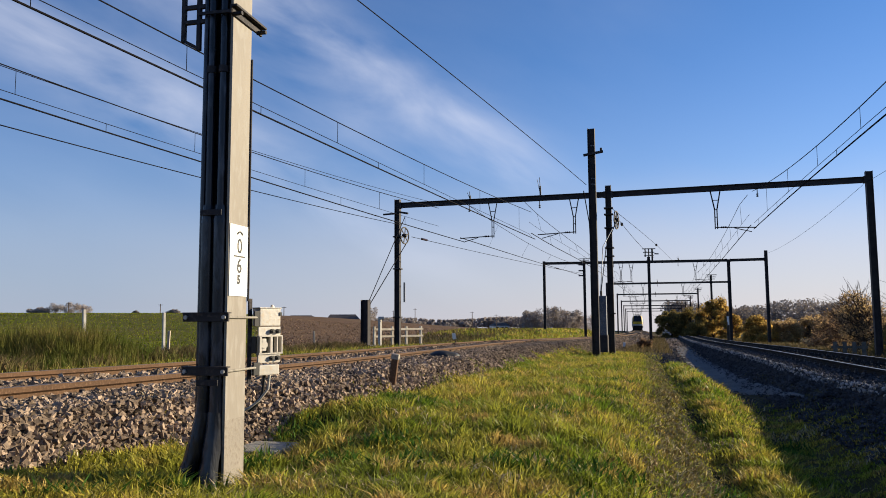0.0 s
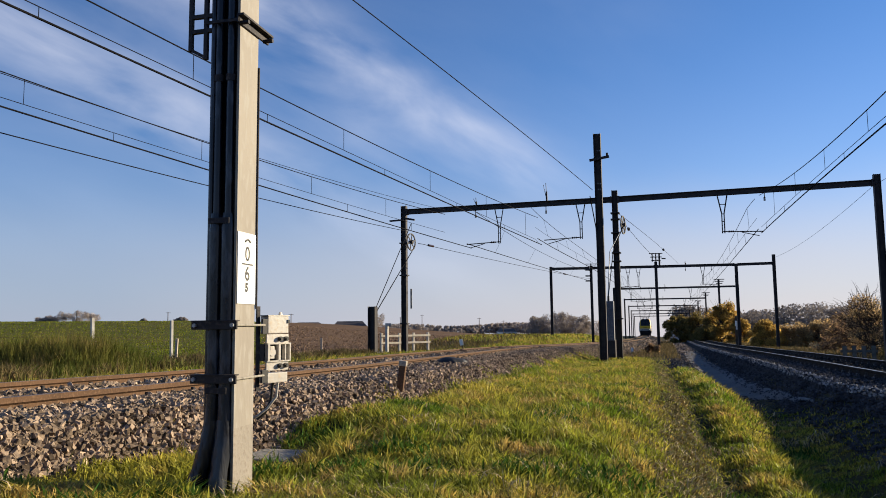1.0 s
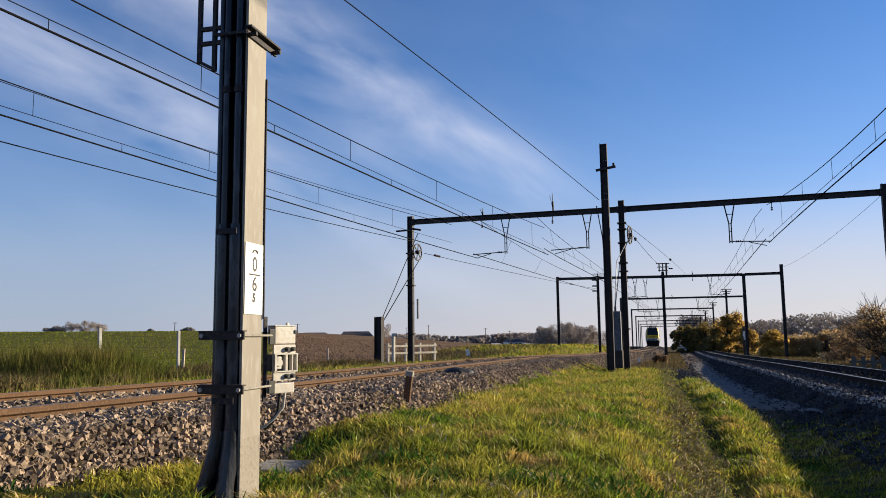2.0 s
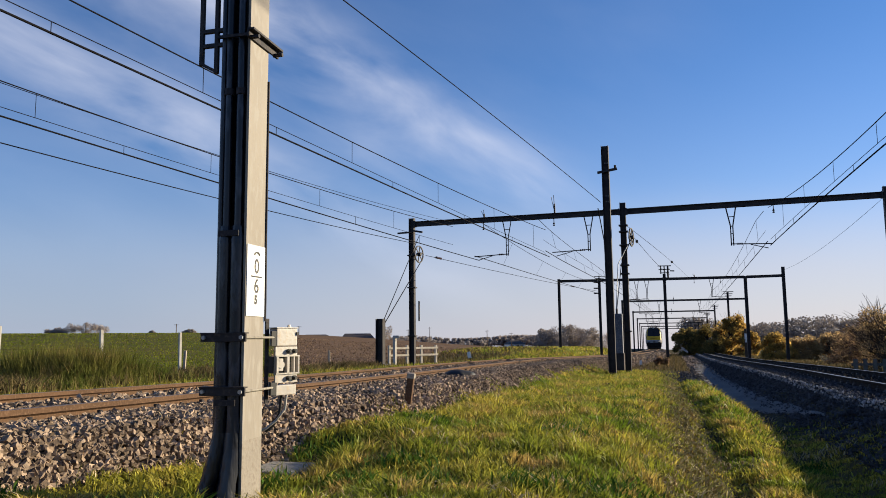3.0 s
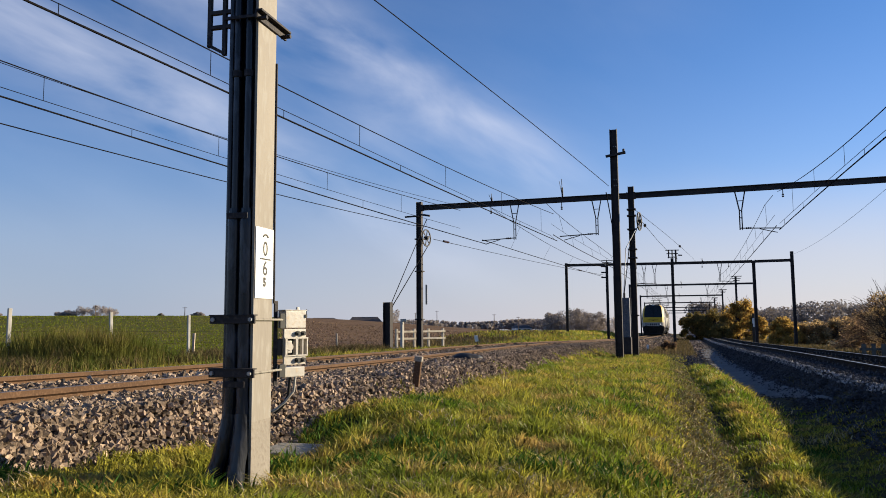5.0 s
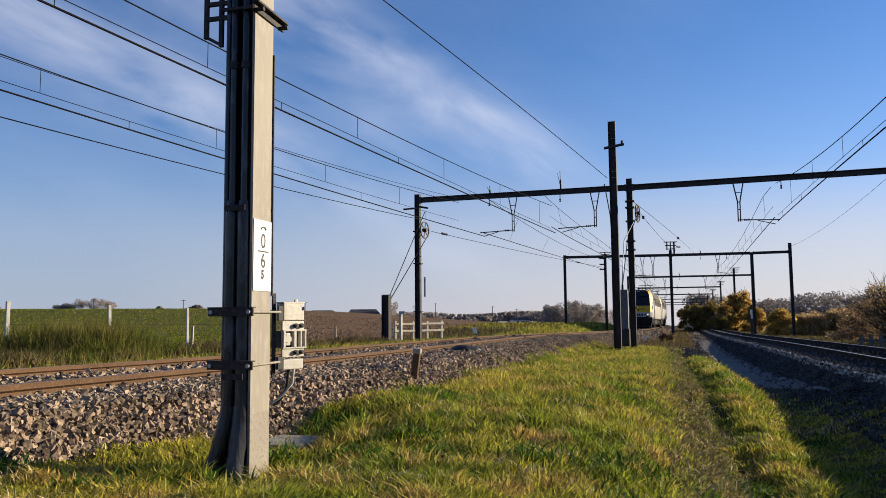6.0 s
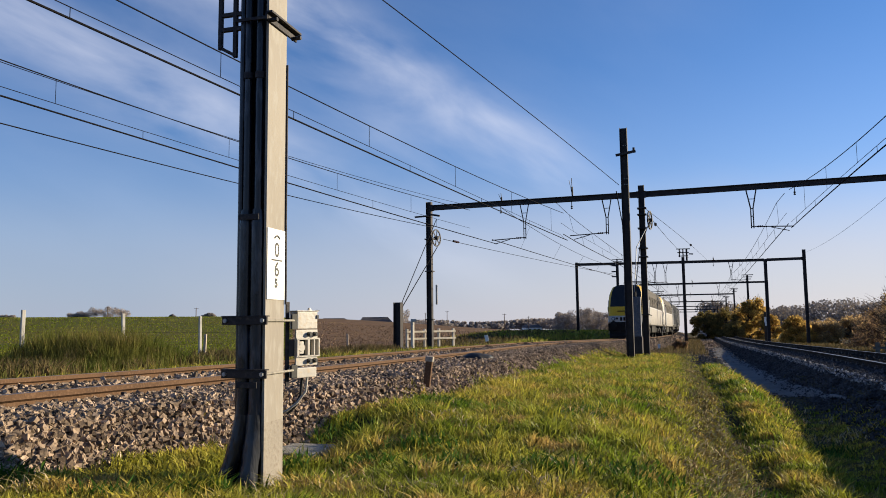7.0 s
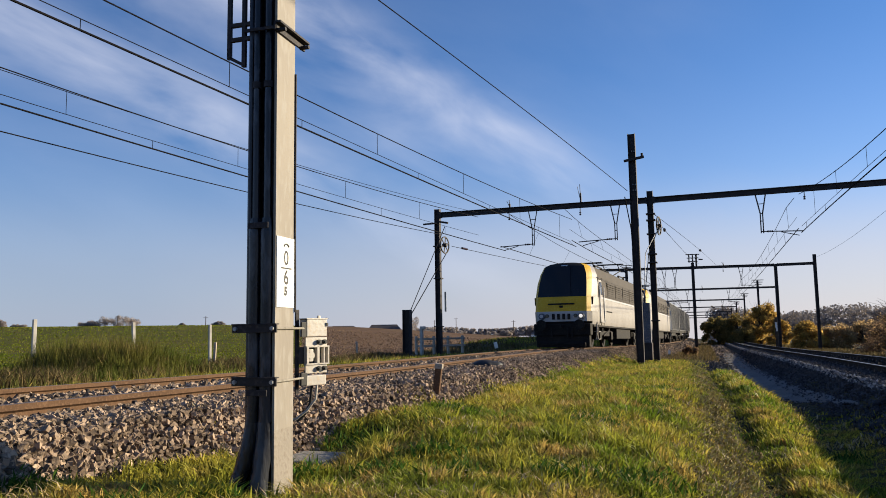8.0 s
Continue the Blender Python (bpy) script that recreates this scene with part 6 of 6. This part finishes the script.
house(24.5, 330, crest(24.5, 330) - 3.7, 7, 7, 2.2, 1.6, M_WHITE, "small white house beyond the fields")

# thin poles across the far fields
for x, y, h in ((-106, 215, 5.2), (-80, 215, 4.6), (-45, 215, 4.4), (-11, 300, 7.0), (10, 260, 5.5), (21, 300, 5.0), (-19.5, 300, 5.5)):
    bm = bmesh.new()
    rod(bm, (0, 0, -1), (0, 0, h * 0.8), 0.14, 0.10)
    bar(bm, (-0.7, 0, h * 0.74), (0.7, 0, h * 0.74), 0.1, 0.1)
    ob = part("utility_pole", bm, M_TWIG)
    ob.matrix_world = pose(x, y, crest(x, y) - 1.0)
    tagged(ob, "thin dark utility pole in the fields", "pole", "utility poles")

# field fence: pale concrete posts with two wires
posts = []
for k in range(4):
    y = 16.6 + 3.45 * k
    x = float(left_x(y)) - 9.3 + 0.1 * math.sin(k * 5)
    posts.append((x, y, float(ground_z(x, y))))
fence = empty("field_fence", Matrix(), "wire fence on pale concrete posts beside the field", "fence")
for k, (x, y, z) in enumerate(posts):
    bm = bmesh.new()
    box(bm, 0.08, 0.08, 1.5, pose(x, y, z + (0.66 if k < 3 else 0.42), 1.5 * math.sin(k), 1.2 * math.cos(3 * k), -38), bevel=0.012)
    part("post", bm, M_POST, fence)
for hz in (0.55, 0.9):
    wire("wire", [(x, y, z + hz) for x, y, z in posts], 0.004, M_WIRE, fence)
for k in range(5):
    y = 18.4 + 3.4 * k
    x = float(left_x(y)) - 8.2
    bm = bmesh.new()
    box(bm, 0.07, 0.07, 0.9, pose(0, 0, 0.4, 2 * math.cos(k), 3 * math.sin(k), 0), bevel=0.01)
    ob = part("wooden_stake", bm, M_WOOD)
    ob.matrix_world = pose(x, y, float(ground_z(x, y)))
    tagged(ob, "short weathered wooden stake by the field edge", "stake", "stakes by the field")

# grey concrete slat fence below the bushes, lineside post, cabinets far off
# concrete darkened to carry the shade below the bushes
M_SLAT = mat("shade_dark_concrete", (0.13, 0.125, 0.11), (0.085, 0.085, 0.075), 0.95, scale=5, fine=30, bump=0.3)
sf = empty("slat_fence", pose(17.0, 31.9, float(ground_z(17.0, 31.9)) - 0.05, 0, 0, -16), "short grey concrete slat fence below bushes", "fence")
for k in range(4):
    bm = bmesh.new()
    box(bm, 0.16, 0.06, 0.95, pose(-0.55 + 0.36 * k, 0, 0.45), bevel=0.01)
    part("slat", bm, M_SLAT, sf)
for z in (0.25, 0.7):
    bm = bmesh.new()
    box(bm, 1.4, 0.05, 0.1, pose(0, 0.056, z), bevel=0.008)
    part("rail", bm, M_SLAT, sf)
lp = empty("lineside_post", pose(29.6, 79.0, float(ground_z(29.6, 79.0))), "brown wooden lineside post with white band", "post")
bm = bmesh.new()
rod(bm, (0, 0, -0.2), (0, 0, 3.3), 0.14, 0.13, 10)
part("shaft", bm, M_BARK, lp)
bm = bmesh.new()
rod(bm, (0.02, 0, 1.9), (0.02, 0, 2.8), 0.15, 0.15, 10)
part("band", bm, M_WHITE, lp)
for x, y in ((38.5, 131.0), (41.6, 138.0)):
    cb_ = empty("lineside_cabinet", pose(x, y, float(left_z(y)) - 0.8, 0, 0, -16), "pale grey lineside cabinet near the tracks", "cabinet", "lineside cabinets")
    bm = bmesh.new()
    box(bm, 1.6, 0.8, 1.7, pose(0, 0, 0.85), bevel=0.04)
    part("housing", bm, M_POST, cb_)
    bm = bmesh.new()
    box(bm, 0.7, 0.04, 1.4, pose(0.35, -0.42, 0.85), bevel=0.01)
    part("door", bm, M_LGREY, cb_)

# ---- sleepers with their fastenings, the nearest last in the file ----
bm = bmesh.new()
box(bm, 2.5, 0.26, 0.16, pose(0, 0, -0.255), bevel=0.015)
sleeper_mesh = part("sleeper_form", bm, mat("sleeper_concrete", (0.20, 0.17, 0.14), (0.15, 0.125, 0.105), 0.95, scale=4, fine=30, rnd=0.25, bump=0.3))
bm = bmesh.new()
for s in (-1, 1):
    box(bm, 0.07, 0.12, 0.09, pose(s * 0.115, 0, -0.135), bevel=0.012)
    rod(bm, (s * 0.115, 0, -0.10), (s * 0.115, 0, -0.045), 0.022, 0.018, 8)
box(bm, 0.32, 0.14, 0.012, pose(0, 0, -0.180))
clip_mesh = part("clip_form", bm, M_STEEL)
for holder, fx, fz in ((track_left, left_x, left_z), (track_right, right_x, right_z)):
    for k in range(110):
        y = 3.0 + 0.62 * k
        h_ = -heading(fx, y)
        m_ = pose(float(fx(y)), y, float(fz(y)), 0, 0, h_)
        sl = new("sleeper", sleeper_mesh.data)
        sl.parent = holder
        sl.matrix_local = m_
        for s in (-0.755, 0.755):
            cp = new("fastening", clip_mesh.data)
            cp.parent = sl
            cp.matrix_local = pose(s, 0, 0)
bpy.data.objects.remove(sleeper_mesh)
bpy.data.objects.remove(clip_mesh)


# ---- what moves: the train comes nearer at a steady speed ----
def motions():
    ys = np.linspace(-10, 449, 4000)
    run = np.concatenate([[0], np.cumsum(np.hypot(np.diff(ys), np.diff(left_x(ys))))])

    def spot(s):
        y = float(np.interp(s, run, ys))
        return Vector((float(left_x(y)), y, float(left_z(y))))

    for car, back in TRAIN:
        rows = []
        for k in range(17):
            t = k * 0.5
            s = float(np.interp(NOSE_AT_END + SPEED * (8.0 - t), ys, run)) + back
            a, b = spot(s - 5), spot(s + 5)
            d = b - a
            mid = (a + b) / 2
            rows.append((t, pose(*mid, math.degrees(math.atan2(d.z, d.length)), 0, -math.degrees(math.atan2(d.x, d.y)))))
        walk(car, rows)


NOSE_AT_END, SPEED = 35.0, 21.5  # metres ahead at the clip's end; metres a second
motions()
